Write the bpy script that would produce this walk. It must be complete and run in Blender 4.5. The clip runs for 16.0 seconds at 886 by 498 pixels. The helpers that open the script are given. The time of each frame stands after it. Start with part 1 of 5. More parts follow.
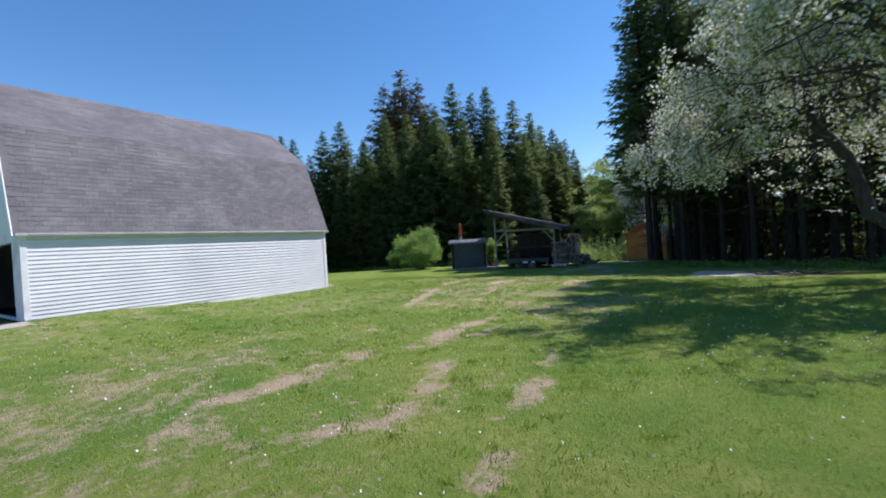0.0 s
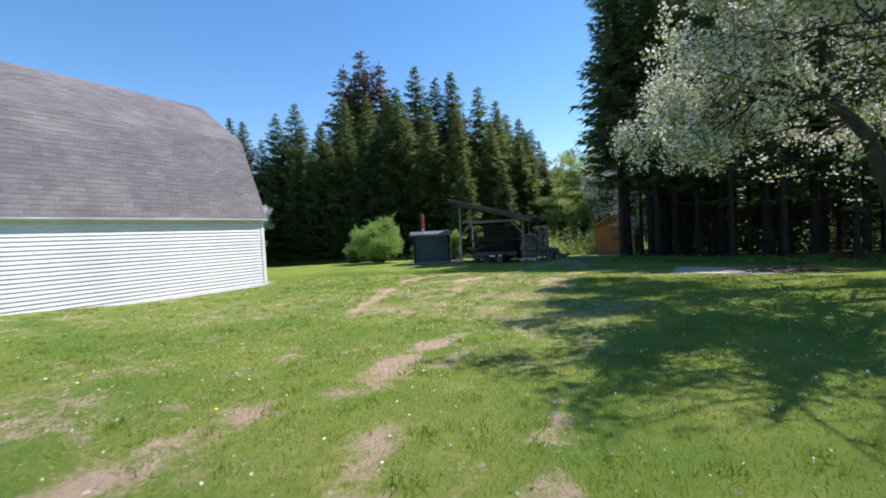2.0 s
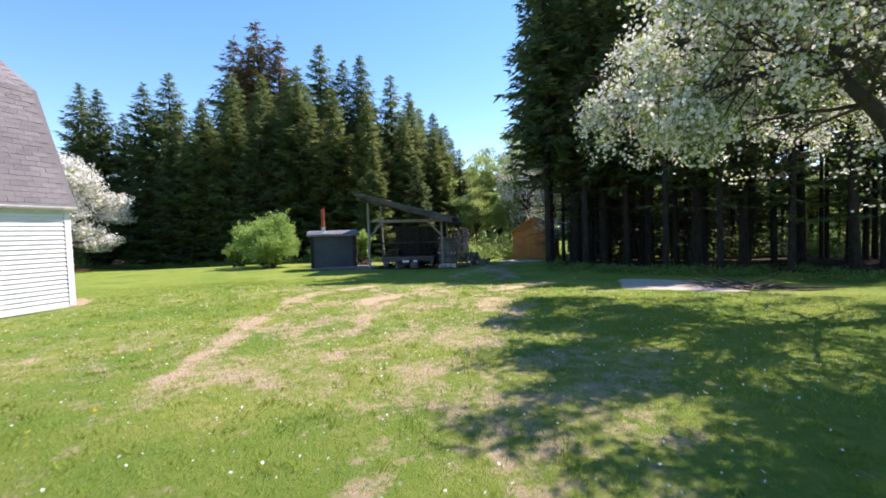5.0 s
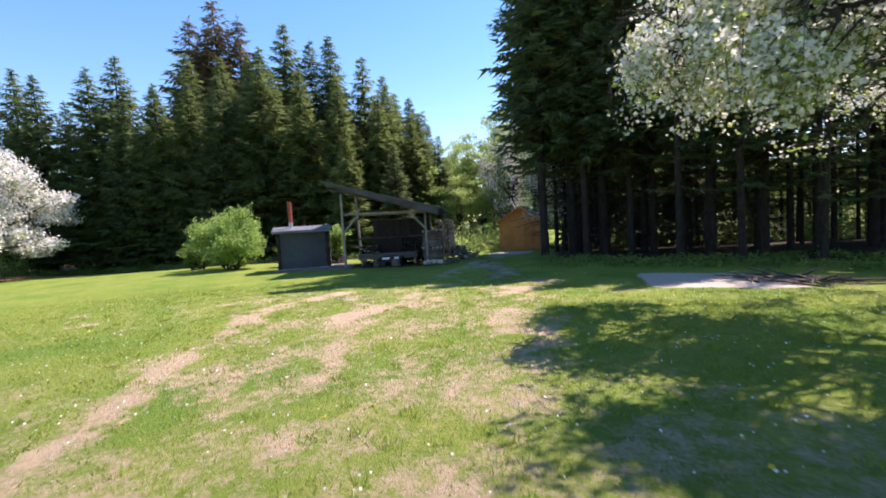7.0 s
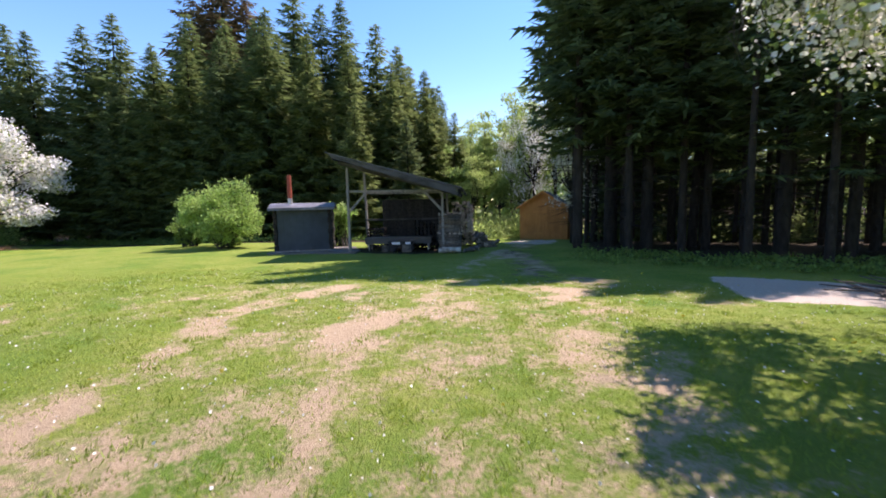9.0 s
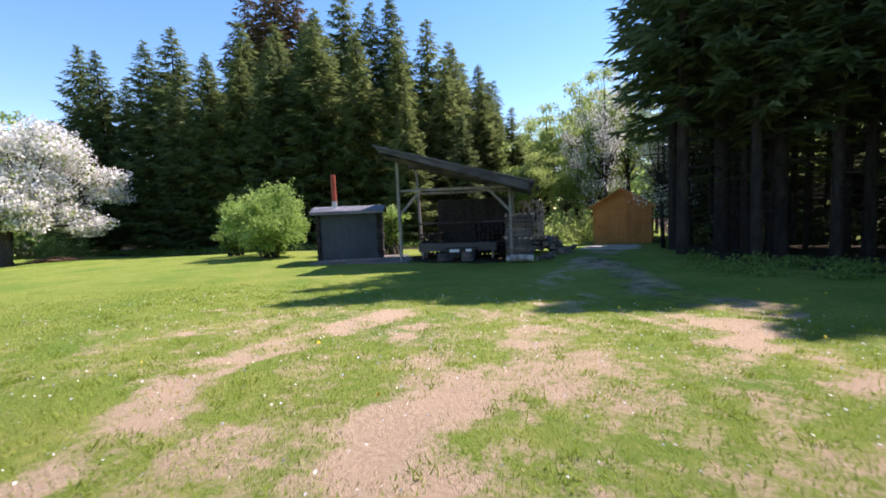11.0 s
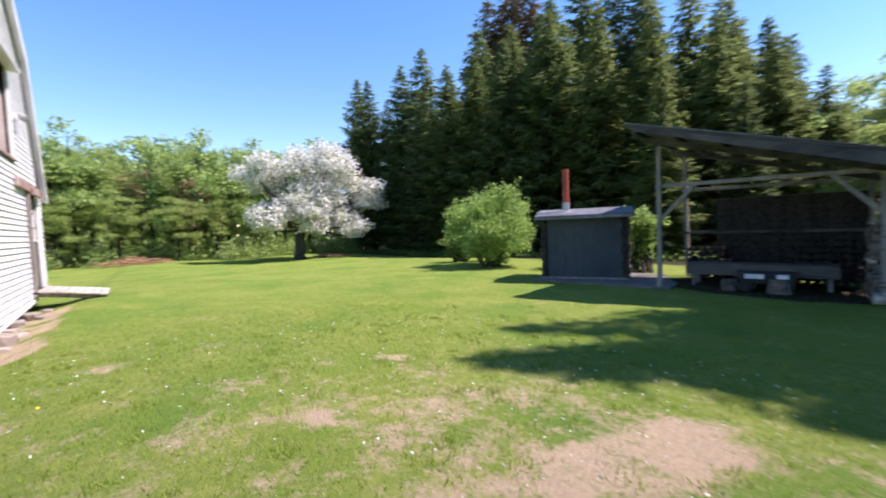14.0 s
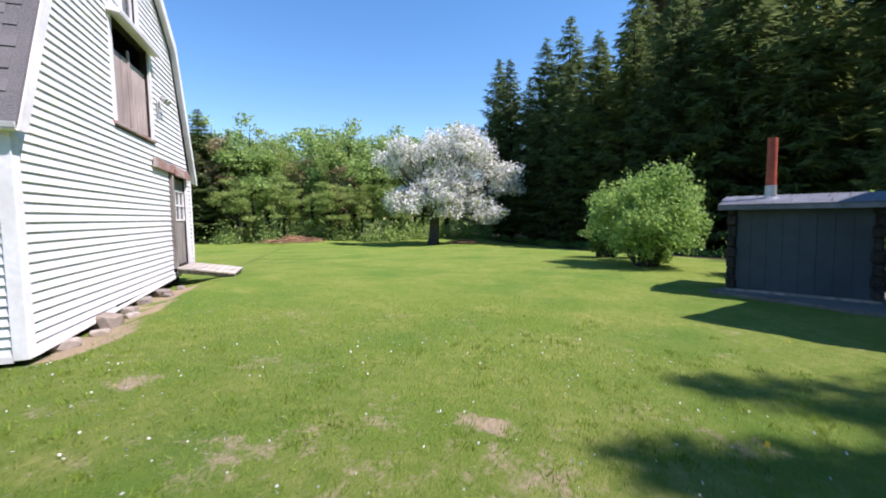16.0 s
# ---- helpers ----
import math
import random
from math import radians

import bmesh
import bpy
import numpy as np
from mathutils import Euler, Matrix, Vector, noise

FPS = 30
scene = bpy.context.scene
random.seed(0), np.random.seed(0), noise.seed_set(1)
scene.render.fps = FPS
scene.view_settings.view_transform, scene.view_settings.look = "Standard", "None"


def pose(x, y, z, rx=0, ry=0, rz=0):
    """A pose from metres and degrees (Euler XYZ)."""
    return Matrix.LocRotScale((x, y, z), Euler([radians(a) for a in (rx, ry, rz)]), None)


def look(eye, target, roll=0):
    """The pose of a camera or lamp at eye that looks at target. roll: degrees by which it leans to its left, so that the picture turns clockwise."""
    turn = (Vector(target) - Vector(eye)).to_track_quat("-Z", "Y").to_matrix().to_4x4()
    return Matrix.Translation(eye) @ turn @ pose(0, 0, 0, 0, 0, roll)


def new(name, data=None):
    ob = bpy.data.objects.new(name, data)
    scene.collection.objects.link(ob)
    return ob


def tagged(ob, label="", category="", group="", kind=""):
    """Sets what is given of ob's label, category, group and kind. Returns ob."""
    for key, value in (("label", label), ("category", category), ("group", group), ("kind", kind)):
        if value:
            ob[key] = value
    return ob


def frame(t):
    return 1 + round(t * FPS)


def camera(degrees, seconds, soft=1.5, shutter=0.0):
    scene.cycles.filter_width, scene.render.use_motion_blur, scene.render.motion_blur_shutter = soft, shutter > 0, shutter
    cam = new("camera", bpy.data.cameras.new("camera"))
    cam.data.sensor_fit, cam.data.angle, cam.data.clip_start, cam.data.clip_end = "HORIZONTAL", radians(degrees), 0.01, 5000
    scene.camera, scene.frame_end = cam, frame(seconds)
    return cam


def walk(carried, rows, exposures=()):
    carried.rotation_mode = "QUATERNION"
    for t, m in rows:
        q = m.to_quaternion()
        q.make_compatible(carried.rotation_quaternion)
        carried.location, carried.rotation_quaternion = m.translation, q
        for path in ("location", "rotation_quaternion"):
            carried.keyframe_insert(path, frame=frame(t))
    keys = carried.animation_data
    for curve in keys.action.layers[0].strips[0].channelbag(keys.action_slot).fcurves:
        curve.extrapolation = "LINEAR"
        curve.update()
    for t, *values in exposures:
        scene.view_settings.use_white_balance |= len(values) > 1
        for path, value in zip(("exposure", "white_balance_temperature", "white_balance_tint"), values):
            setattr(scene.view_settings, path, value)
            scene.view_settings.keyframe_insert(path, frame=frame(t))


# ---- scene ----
cam = camera(92.7, 16.0, soft=1.8, shutter=0.4)
PATH = [
    (0, (15.824, -12.092, 1.526), (14.617, -10.497, 1.51), -3.6),
    (0.5, (15.518, -11.638, 1.499), (14.284, -10.067, 1.415), -2.5),
    (1, (15.224, -11.232, 1.504), (14.096, -9.582, 1.462), -2.4),
    (1.5, (14.939, -10.753, 1.482), (13.836, -9.085, 1.472), -3.2),
    (2, (14.646, -10.21, 1.5), (13.578, -8.52, 1.438), -3.2),
    (2.5, (14.33, -9.749, 1.572), (13.396, -7.981, 1.603), -3.0),
    (3, (14.013, -9.234, 1.572), (13.105, -7.451, 1.569), -2.5),
    (3.5, (13.674, -8.679, 1.548), (13.028, -6.787, 1.503), -2.3),
    (4, (13.391, -8.184, 1.561), (12.725, -6.299, 1.568), -1.8),
    (4.2, (13.262, -7.949, 1.568), (12.53, -6.089, 1.519), -1.7),
    (6.3, (12.185, -5.719, 1.605), (11.611, -3.806, 1.49), -2.1),
    (6.5, (12.056, -5.51, 1.629), (11.442, -3.614, 1.463), -2.7),
    (7, (11.778, -5.004, 1.621), (11.195, -3.095, 1.495), -3.5),
    (7.5, (11.51, -4.445, 1.579), (10.879, -2.548, 1.516), -2.3),
    (8, (11.213, -3.97, 1.579), (10.663, -2.047, 1.565), -2.5),
    (8.5, (10.959, -3.451, 1.554), (10.322, -1.557, 1.465), -3.0),
    (8.7, (10.858, -3.234, 1.568), (10.257, -1.337, 1.364), -1.6),
    (10.8, (9.423, -0.758, 1.419), (8.639, 1.08, 1.331), -2.7),
    (11, (9.339, -0.534, 1.403), (8.499, 1.273, 1.237), -2.5),
    (11.5, (9.075, -0.07, 1.391), (8.255, 1.749, 1.257), -2.7),
    (12, (8.736, 0.41, 1.367), (7.688, 2.111, 1.282), -4.9),
    (12.5, (8.399, 0.912, 1.386), (7.339, 2.604, 1.27), -3.3),
    (13, (8.038, 1.284, 1.428), (6.895, 2.92, 1.295), -5.5),
    (13.5, (7.676, 1.682, 1.462), (6.255, 3.083, 1.335), -4.2),
    (14, (7.253, 1.952, 1.465), (5.615, 3.095, 1.36), -2.2),
    (14.5, (6.885, 2.233, 1.455), (5.043, 3.001, 1.321), -3.1),
    (15, (6.511, 2.518, 1.484), (4.612, 3.135, 1.372), -3.0),
    (15.5, (6.085, 2.805, 1.497), (4.19, 3.42, 1.31), -3.8),
    (16, (5.657, 3.128, 1.483), (3.742, 3.685, 1.332), -0.8),
]
walk(cam, [(t, look(eye, aim, roll)) for t, eye, aim, roll in PATH], [(0.0, 0.30, 6150, 23), (2.0, 0.62, 6550, 22), (4.0, 1.00, 6850, 25), (7.0, 1.12, 6950, 32), (11.0, 1.05, 6900, 33), (14.0, 1.00, 6700, 31), (16.0, 0.74, 6400, 26)])

# ---- light ----
SUN_DIR = Vector((0.60, 0.80, 0.0)).normalized()      # where the sun stands, on the plan
SUN_UP = radians(56)
world = bpy.data.worlds.new("sky")
scene.world = world
world.use_nodes = True
_n = world.node_tree.nodes
_sky = _n.new("ShaderNodeTexSky")
_sky.sky_type = "NISHITA"
_sky.sun_disc = False
_sky.sun_elevation = SUN_UP
_sky.sun_rotation = math.atan2(SUN_DIR.x, SUN_DIR.y)
_sky.air_density, _sky.dust_density, _sky.ozone_density = 1.0, 0.0, 1.6
_n["Background"].inputs["Strength"].default_value = 0.108
_deep = _n.new("ShaderNodeHueSaturation")
_deep.inputs["Hue"].default_value, _deep.inputs["Saturation"].default_value, _deep.inputs["Value"].default_value = 0.494, 1.27, 1.23
world.node_tree.links.new(_sky.outputs[0], _deep.inputs["Color"])
world.node_tree.links.new(_deep.outputs[0], _n["Background"].inputs["Color"])
_lamp = bpy.data.lights.new("sun", "SUN")
_lamp.energy, _lamp.angle, _lamp.color = 5.0, radians(0.53), (1.0, 0.965, 0.90)
sun = new("sun", _lamp)
_d = Vector((SUN_DIR.x * math.cos(SUN_UP), SUN_DIR.y * math.cos(SUN_UP), math.sin(SUN_UP)))
sun.matrix_world = look(_d * 60, (0, 0, 0))

# ---- materials ----


def ramp_mat(name, c1, c2, scale=8.0, rough=0.8, bump=0.3, c3=None, big=0.6, metal=0.0, vary=0.0, stretch=(1, 1, 1), leaf=0.0, island=False, spec=0.3):
    """Two colours mixed by fine grain, a third by large stains; vary: brightness by object or island."""
    m = bpy.data.materials.new(name)
    m.use_nodes = True
    t = m.node_tree
    n, l = t.nodes, t.links
    b = n["Principled BSDF"]
    b.inputs["Roughness"].default_value = rough
    b.inputs["Metallic"].default_value = metal
    b.inputs["Specular IOR Level"].default_value = spec
    co = n.new("ShaderNodeTexCoord")
    mp = n.new("ShaderNodeMapping")
    mp.inputs["Scale"].default_value = stretch
    oi = n.new("ShaderNodeObjectInfo")
    va = n.new("ShaderNodeVectorMath")
    l.new(co.outputs["Object"], va.inputs[0])
    l.new(oi.outputs["Location"], va.inputs[1])
    l.new(va.outputs[0], mp.inputs["Vector"])
    fine = n.new("ShaderNodeTexNoise")
    fine.inputs["Scale"].default_value = scale
    fine.inputs["Detail"].default_value = 6
    l.new(mp.outputs[0], fine.inputs["Vector"])
    ra = n.new("ShaderNodeValToRGB")
    ra.color_ramp.elements[0].position, ra.color_ramp.elements[1].position = 0.32, 0.68
    ra.color_ramp.elements[0].color, ra.color_ramp.elements[1].color = (*c1, 1), (*c2, 1)
    l.new(fine.outputs["Fac"], ra.inputs["Fac"])
    col = ra.outputs["Color"]
    if c3:
        st = n.new("ShaderNodeTexNoise")
        st.inputs["Scale"].default_value = big
        st.inputs["Detail"].default_value = 5
        l.new(va.outputs[0], st.inputs["Vector"])
        sr = n.new("ShaderNodeValToRGB")
        sr.color_ramp.elements[0].position, sr.color_ramp.elements[1].position = 0.45, 0.7
        l.new(st.outputs["Fac"], sr.inputs["Fac"])
        mx = n.new("ShaderNodeMixRGB")
        mx.inputs["Color2"].default_value = (*c3, 1)
        l.new(sr.outputs["Color"], mx.inputs["Fac"])
        l.new(col, mx.inputs["Color1"])
        col = mx.outputs["Color"]
    if vary:
        if island:
            src = n.new("ShaderNodeNewGeometry").outputs["Random Per Island"]
        else:
            src = n.new("ShaderNodeObjectInfo").outputs["Random"]
        mr = n.new("ShaderNodeMapRange")
        mr.inputs["To Min"].default_value, mr.inputs["To Max"].default_value = 1 - vary, 1 + vary
        l.new(src, mr.inputs["Value"])
        hs = n.new("ShaderNodeHueSaturation")
        l.new(mr.outputs[0], hs.inputs["Value"])
        l.new(col, hs.inputs["Color"])
        col = hs.outputs["Color"]
    l.new(col, b.inputs["Base Color"])
    if bump:
        bp = n.new("ShaderNodeBump")
        bp.inputs["Strength"].default_value = bump
        bp.inputs["Distance"].default_value = 0.02
        l.new(fine.outputs["Fac"], bp.inputs["Height"])
        l.new(bp.outputs[0], b.inputs["Normal"])
    if leaf:
        tr = n.new("ShaderNodeBsdfTranslucent")
        l.new(col, tr.inputs["Color"])
        ms = n.new("ShaderNodeMixShader")
        ms.inputs["Fac"].default_value = leaf
        l.new(b.outputs[0], ms.inputs[1])
        l.new(tr.outputs[0], ms.inputs[2])
        l.new(ms.outputs[0], n["Material Output"].inputs["Surface"])
    return m


WHITE = ramp_mat("white_vinyl_siding", (0.67, 0.67, 0.69), (0.75, 0.75, 0.755), 3, 0.5, 0.05, (0.62, 0.62, 0.64), 0.5, vary=0.03, stretch=(1, 1, 6))
TRIM = ramp_mat("white_trim_paint", (0.72, 0.72, 0.73), (0.82, 0.82, 0.82), 14, 0.5, 0.15, (0.6, 0.59, 0.57), 1.3)
DARKWOOD = ramp_mat("dark_weathered_fascia", (0.035, 0.034, 0.033), (0.08, 0.076, 0.072), 10, 0.85, 0.4, (0.1, 0.095, 0.09), 1.5, stretch=(0.3, 1, 1))
GUTTER = ramp_mat("pale_green_eave_trim", (0.50, 0.56, 0.54), (0.60, 0.65, 0.62), 5, 0.4, 0.05)
SHINGLE = ramp_mat("grey_asphalt_shingle", (0.10, 0.095, 0.10), (0.19, 0.18, 0.185), 70, 0.95, 0.5, (0.20, 0.19, 0.19), 0.7, vary=0.12)
SHINGLE_FAR = ramp_mat("grey_asphalt_shingle_joined", (0.10, 0.095, 0.10), (0.19, 0.18, 0.185), 70, 0.95, 0.5, (0.20, 0.19, 0.19), 0.7, vary=0.12, island=True)
OLDWOOD = ramp_mat("weathered_grey_wood", (0.16, 0.145, 0.125), (0.34, 0.31, 0.28), 10, 0.85, 0.5, (0.2, 0.19, 0.17), 1.5, vary=0.15, stretch=(1, 1, 0.15))
PLANK = ramp_mat("bleached_ramp_plank", (0.36, 0.32, 0.27), (0.52, 0.47, 0.41), 9, 0.85, 0.4, (0.3, 0.27, 0.23), 2, vary=0.12, stretch=(4, 0.3, 1))
HAYDOOR = ramp_mat("pinkish_weathered_boards", (0.34, 0.27, 0.25), (0.5, 0.42, 0.39), 8, 0.85, 0.4, (0.28, 0.23, 0.21), 1.2, vary=0.12, stretch=(4, 4, 0.25))
REDWOOD = ramp_mat("peeling_red_brown_board", (0.2, 0.09, 0.07), (0.42, 0.27, 0.24), 14, 0.85, 0.5, (0.4, 0.36, 0.33), 3)
STONE = ramp_mat("fieldstone", (0.20, 0.175, 0.145), (0.36, 0.32, 0.28), 7, 0.9, 0.6, (0.25, 0.20, 0.16), 1.5, vary=0.2)
CONCRETE = ramp_mat("old_concrete", (0.10, 0.095, 0.088), (0.165, 0.155, 0.145), 12, 0.9, 0.4, (0.20, 0.19, 0.175), 0.8)
DARK = ramp_mat("dark_barn_inside", (0.02, 0.018, 0.016), (0.04, 0.036, 0.03), 5, 0.9, 0.2)
GLASS = ramp_mat("dusty_window_glass", (0.03, 0.04, 0.05), (0.06, 0.07, 0.08), 3, 0.08, 0.0, spec=0.8)
SLATE = ramp_mat("blue_grey_painted_panel", (0.042, 0.058, 0.070), (0.056, 0.074, 0.088), 4, 0.7, 0.15, (0.036, 0.048, 0.058), 1.2, vary=0.05)
# dark slab wood of the shed; its near-black also paints shade inside the woodshed
SLAB_AND_SHADE = ramp_mat("dark_slab_and_shade_wood", (0.015, 0.013, 0.012), (0.05, 0.042, 0.036), 12, 0.9, 0.7, vary=0.2)
METALROOF = ramp_mat("grey_metal_roofing", (0.125, 0.135, 0.16), (0.20, 0.21, 0.245), 6, 0.5, 0.1, (0.11, 0.115, 0.13), 1.0, metal=0.15, vary=0.08)
DARKROOF = ramp_mat("black_roofing_sheet", (0.045, 0.048, 0.052), (0.075, 0.078, 0.085), 6, 0.6, 0.2, (0.09, 0.09, 0.095), 1.0)
RUST = ramp_mat("rusty_red_stovepipe", (0.30, 0.055, 0.03), (0.42, 0.09, 0.05), 9, 0.6, 0.2, (0.22, 0.05, 0.03), 4)
GALV = ramp_mat("galvanised_steel", (0.4, 0.4, 0.4), (0.52, 0.52, 0.52), 9, 0.45, 0.1, metal=0.7)
ORANGE = ramp_mat("orange_stained_pine", (0.48, 0.175, 0.045), (0.60, 0.25, 0.07), 5, 0.7, 0.25, (0.42, 0.15, 0.04), 1.2, vary=0.08, stretch=(5, 5, 0.4))
LOGEND = ramp_mat("split_firewood_end", (0.28, 0.215, 0.17), (0.50, 0.41, 0.34), 16, 0.9, 0.5, (0.22, 0.15, 0.11), 3, vary=0.3)
BIRCHBARK = ramp_mat("pale_birch_bark", (0.42, 0.38, 0.33), (0.62, 0.58, 0.52), 9, 0.8, 0.4, (0.16, 0.13, 0.11), 4, stretch=(4, 1, 1))
LOGBARK = ramp_mat("split_firewood_side", (0.055, 0.047, 0.039), (0.140, 0.122, 0.102), 12, 0.9, 0.6, (0.2, 0.15, 0.11), 3, vary=0.3)
BARK = ramp_mat("spruce_bark", (0.020, 0.0155, 0.012), (0.048, 0.039, 0.030), 9, 0.95, 0.8, stretch=(1, 1, 0.25))
APPLEBARK = ramp_mat("apple_bark", (0.03, 0.025, 0.022), (0.075, 0.066, 0.058), 9, 0.95, 0.8, (0.06, 0.058, 0.048), 2, stretch=(1, 1, 0.4))
SPRUCE = ramp_mat("spruce_needles", (0.085, 0.128, 0.046), (0.165, 0.215, 0.072), 1.5, 0.75, 0.0, vary=0.35, island=True, leaf=0.52, spec=0.2)
SPRUCE_B = ramp_mat("bluish_spruce_needles", (0.078, 0.122, 0.050), (0.152, 0.202, 0.078), 1.5, 0.75, 0.0, vary=0.35, island=True, leaf=0.5, spec=0.2)
# brighter, yellower copy of the spruce needles: sunlight put into the colour
SPRUCE_LIT = ramp_mat("sunlit_copy_spruce_needles", (0.115, 0.160, 0.052), (0.200, 0.245, 0.082), 1.5, 0.75, 0.0, vary=0.35, island=True, leaf=0.52, spec=0.2)
BROWNSPRUCE = ramp_mat("cone_laden_spruce_needles", (0.210, 0.135, 0.080), (0.120, 0.115, 0.055), 1.2, 0.8, 0.0, vary=0.35, island=True, leaf=0.2, spec=0.2)
LEAF = ramp_mat("fresh_green_leaves", (0.235, 0.355, 0.10), (0.37, 0.49, 0.165), 0.8, 0.6, 0.0, vary=0.35, island=True, leaf=0.5)
LEAF_R = ramp_mat("reddish_young_leaves", (0.26, 0.19, 0.10), (0.36, 0.30, 0.16), 0.8, 0.6, 0.0, vary=0.3, island=True, leaf=0.4)
LEAF_Y = ramp_mat("yellow_green_leaves", (0.26, 0.36, 0.095), (0.38, 0.47, 0.16), 0.8, 0.6, 0.0, vary=0.3, island=True, leaf=0.58)
BUSHLEAF = ramp_mat("lilac_leaves", (0.22, 0.36, 0.085), (0.35, 0.49, 0.14), 1.2, 0.6, 0.0, vary=0.3, island=True, leaf=0.5)
APPLELEAF = ramp_mat("young_apple_leaves", (0.21, 0.29, 0.065), (0.33, 0.41, 0.12), 1.2, 0.6, 0.0, vary=0.35, island=True, leaf=0.4)
PETAL = ramp_mat("white_blossom", (0.66, 0.655, 0.63), (0.86, 0.85, 0.83), 2, 0.6, 0.0, vary=0.25, island=True, leaf=0.3)
PETAL_G = ramp_mat("greenish_white_blossom", (0.64, 0.64, 0.56), (0.86, 0.85, 0.79), 2, 0.6, 0.0, vary=0.25, island=True, leaf=0.3)
BLADE = ramp_mat("grass_blades", (0.160, 0.250, 0.024), (0.285, 0.370, 0.056), 0.6, 0.6, 0.0, vary=0.25, island=True, leaf=0.48)
FERN = ramp_mat("understorey_leaves", (0.10, 0.19, 0.035), (0.17, 0.27, 0.06), 1.0, 0.6, 0.0, vary=0.35, island=True, leaf=0.4)
YELLOW = ramp_mat("dandelion_yellow", (0.65, 0.45, 0.03), (0.75, 0.55, 0.05), 3, 0.7, 0.0)
BRUSH = ramp_mat("dead_brush", (0.22, 0.12, 0.07), (0.38, 0.22, 0.13), 4, 0.9, 0.3, vary=0.3, island=True)
BLACKRUBBER = ramp_mat("black_plastic", (0.012, 0.012, 0.013), (0.03, 0.03, 0.03), 6, 0.5, 0.1)
PALEBOARD = ramp_mat("pale_sawn_board", (0.075, 0.068, 0.058), (0.130, 0.118, 0.104), 7, 0.8, 0.3, vary=0.1, stretch=(0.3, 4, 4))


def ground_material():
    """Lawn, bare dirt and gravel: the dirt and gravel come from point attributes, broken up by noise."""
    m = bpy.data.materials.new("lawn_and_dirt")
    m.use_nodes = True
    t = m.node_tree
    n, l = t.nodes, t.links
    b = n["Principled BSDF"]
    b.inputs["Roughness"].default_value = 0.95
    b.inputs["Specular IOR Level"].default_value = 0.15
    co = n.new("ShaderNodeTexCoord")

    def tex(scale, detail=6, rough=0.6):
        x = n.new("ShaderNodeTexNoise")
        x.inputs["Scale"].default_value, x.inputs["Detail"].default_value, x.inputs["Roughness"].default_value = scale, detail, rough
        l.new(co.outputs["Object"], x.inputs["Vector"])
        return x.outputs["Fac"]

    def ramp(src, a, c, p0=0.35, p1=0.65):
        r = n.new("ShaderNodeValToRGB")
        r.color_ramp.elements[0].position, r.color_ramp.elements[1].position = p0, p1
        r.color_ramp.elements[0].color, r.color_ramp.elements[1].color = (*a, 1), (*c, 1)
        l.new(src, r.inputs["Fac"])
        return r.outputs["Color"]

    def mix(f, a, c):
        x = n.new("ShaderNodeMixRGB")
        l.new(f, x.inputs["Fac"])
        l.new(a, x.inputs["Color1"])
        l.new(c, x.inputs["Color2"])
        return x.outputs["Color"]

    def attr(name):
        a = n.new("ShaderNodeAttribute")
        a.attribute_name = name
        return a.outputs["Fac"]

    def math_(op, a, c):
        x = n.new("ShaderNodeMath")
        x.operation = op
        for i, v in enumerate((a, c)):
            if isinstance(v, (int, float)):
                x.inputs[i].default_value = v
            else:
                l.new(v, x.inputs[i])
        return x.outputs[0]

    g1 = ramp(tex(40, 8, 0.75), (0.088, 0.156, 0.018), (0.185, 0.265, 0.042), 0.3, 0.7)
    g2 = ramp(tex(9, 6), (0.145, 0.208, 0.030), (0.272, 0.292, 0.078))
    grass = mix(ramp(tex(0.9, 6, 0.65), (0, 0, 0), (1, 1, 1), 0.35, 0.65), g1, g2)
    g3 = ramp(tex(30, 8, 0.75), (0.070, 0.150, 0.018), (0.125, 0.220, 0.035))
    grass = mix(ramp(tex(0.35, 6, 0.65), (0, 0, 0), (1, 1, 1), 0.48, 0.66), grass, g3)
    d1 = ramp(tex(25, 8, 0.7), (0.33, 0.250, 0.155), (0.50, 0.400, 0.275))
    d2 = ramp(tex(3, 6), (0.37, 0.285, 0.185), (0.43, 0.325, 0.215))
    dirt = mix(tex(1.5), d1, d2)
    gravel = ramp(tex(60, 6, 0.8), (0.36, 0.31, 0.26), (0.60, 0.535, 0.465))
    # forest floor colour; it also paints the shade under the woodshed and along the drive
    litter_and_shade = ramp(tex(14, 7), (0.026, 0.020, 0.013), (0.062, 0.047, 0.028))
    breakup = math_("SUBTRACT", math_("ADD", math_("ADD", math_("MULTIPLY", tex(5.5, 8, 0.7), 1.1), math_("MULTIPLY", tex(26, 6, 0.75), 0.8)), math_("MULTIPLY", tex(1.3, 4, 0.6), 0.9)), 1.4)
    f_d = ramp(math_("ADD", attr("dirt"), breakup), (0, 0, 0), (1, 1, 1), 0.33, 0.62)
    f_g = ramp(math_("ADD", attr("gravel"), math_("MULTIPLY", breakup, 1.1)), (0, 0, 0), (1, 1, 1), 0.42, 0.58)
    f_l = ramp(math_("ADD", attr("litter_and_shade"), math_("MULTIPLY", breakup, 0.6)), (0, 0, 0), (1, 1, 1), 0.40, 0.60)
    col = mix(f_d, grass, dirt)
    col = mix(f_l, col, litter_and_shade)
    col = mix(f_g, col, gravel)
    l.new(col, b.inputs["Base Color"])
    bp = n.new("ShaderNodeBump")
    bp.inputs["Strength"].default_value, bp.inputs["Distance"].default_value = 0.9, 0.05
    l.new(tex(38, 8, 0.75), bp.inputs["Height"])
    l.new(bp.outputs[0], b.inputs["Normal"])
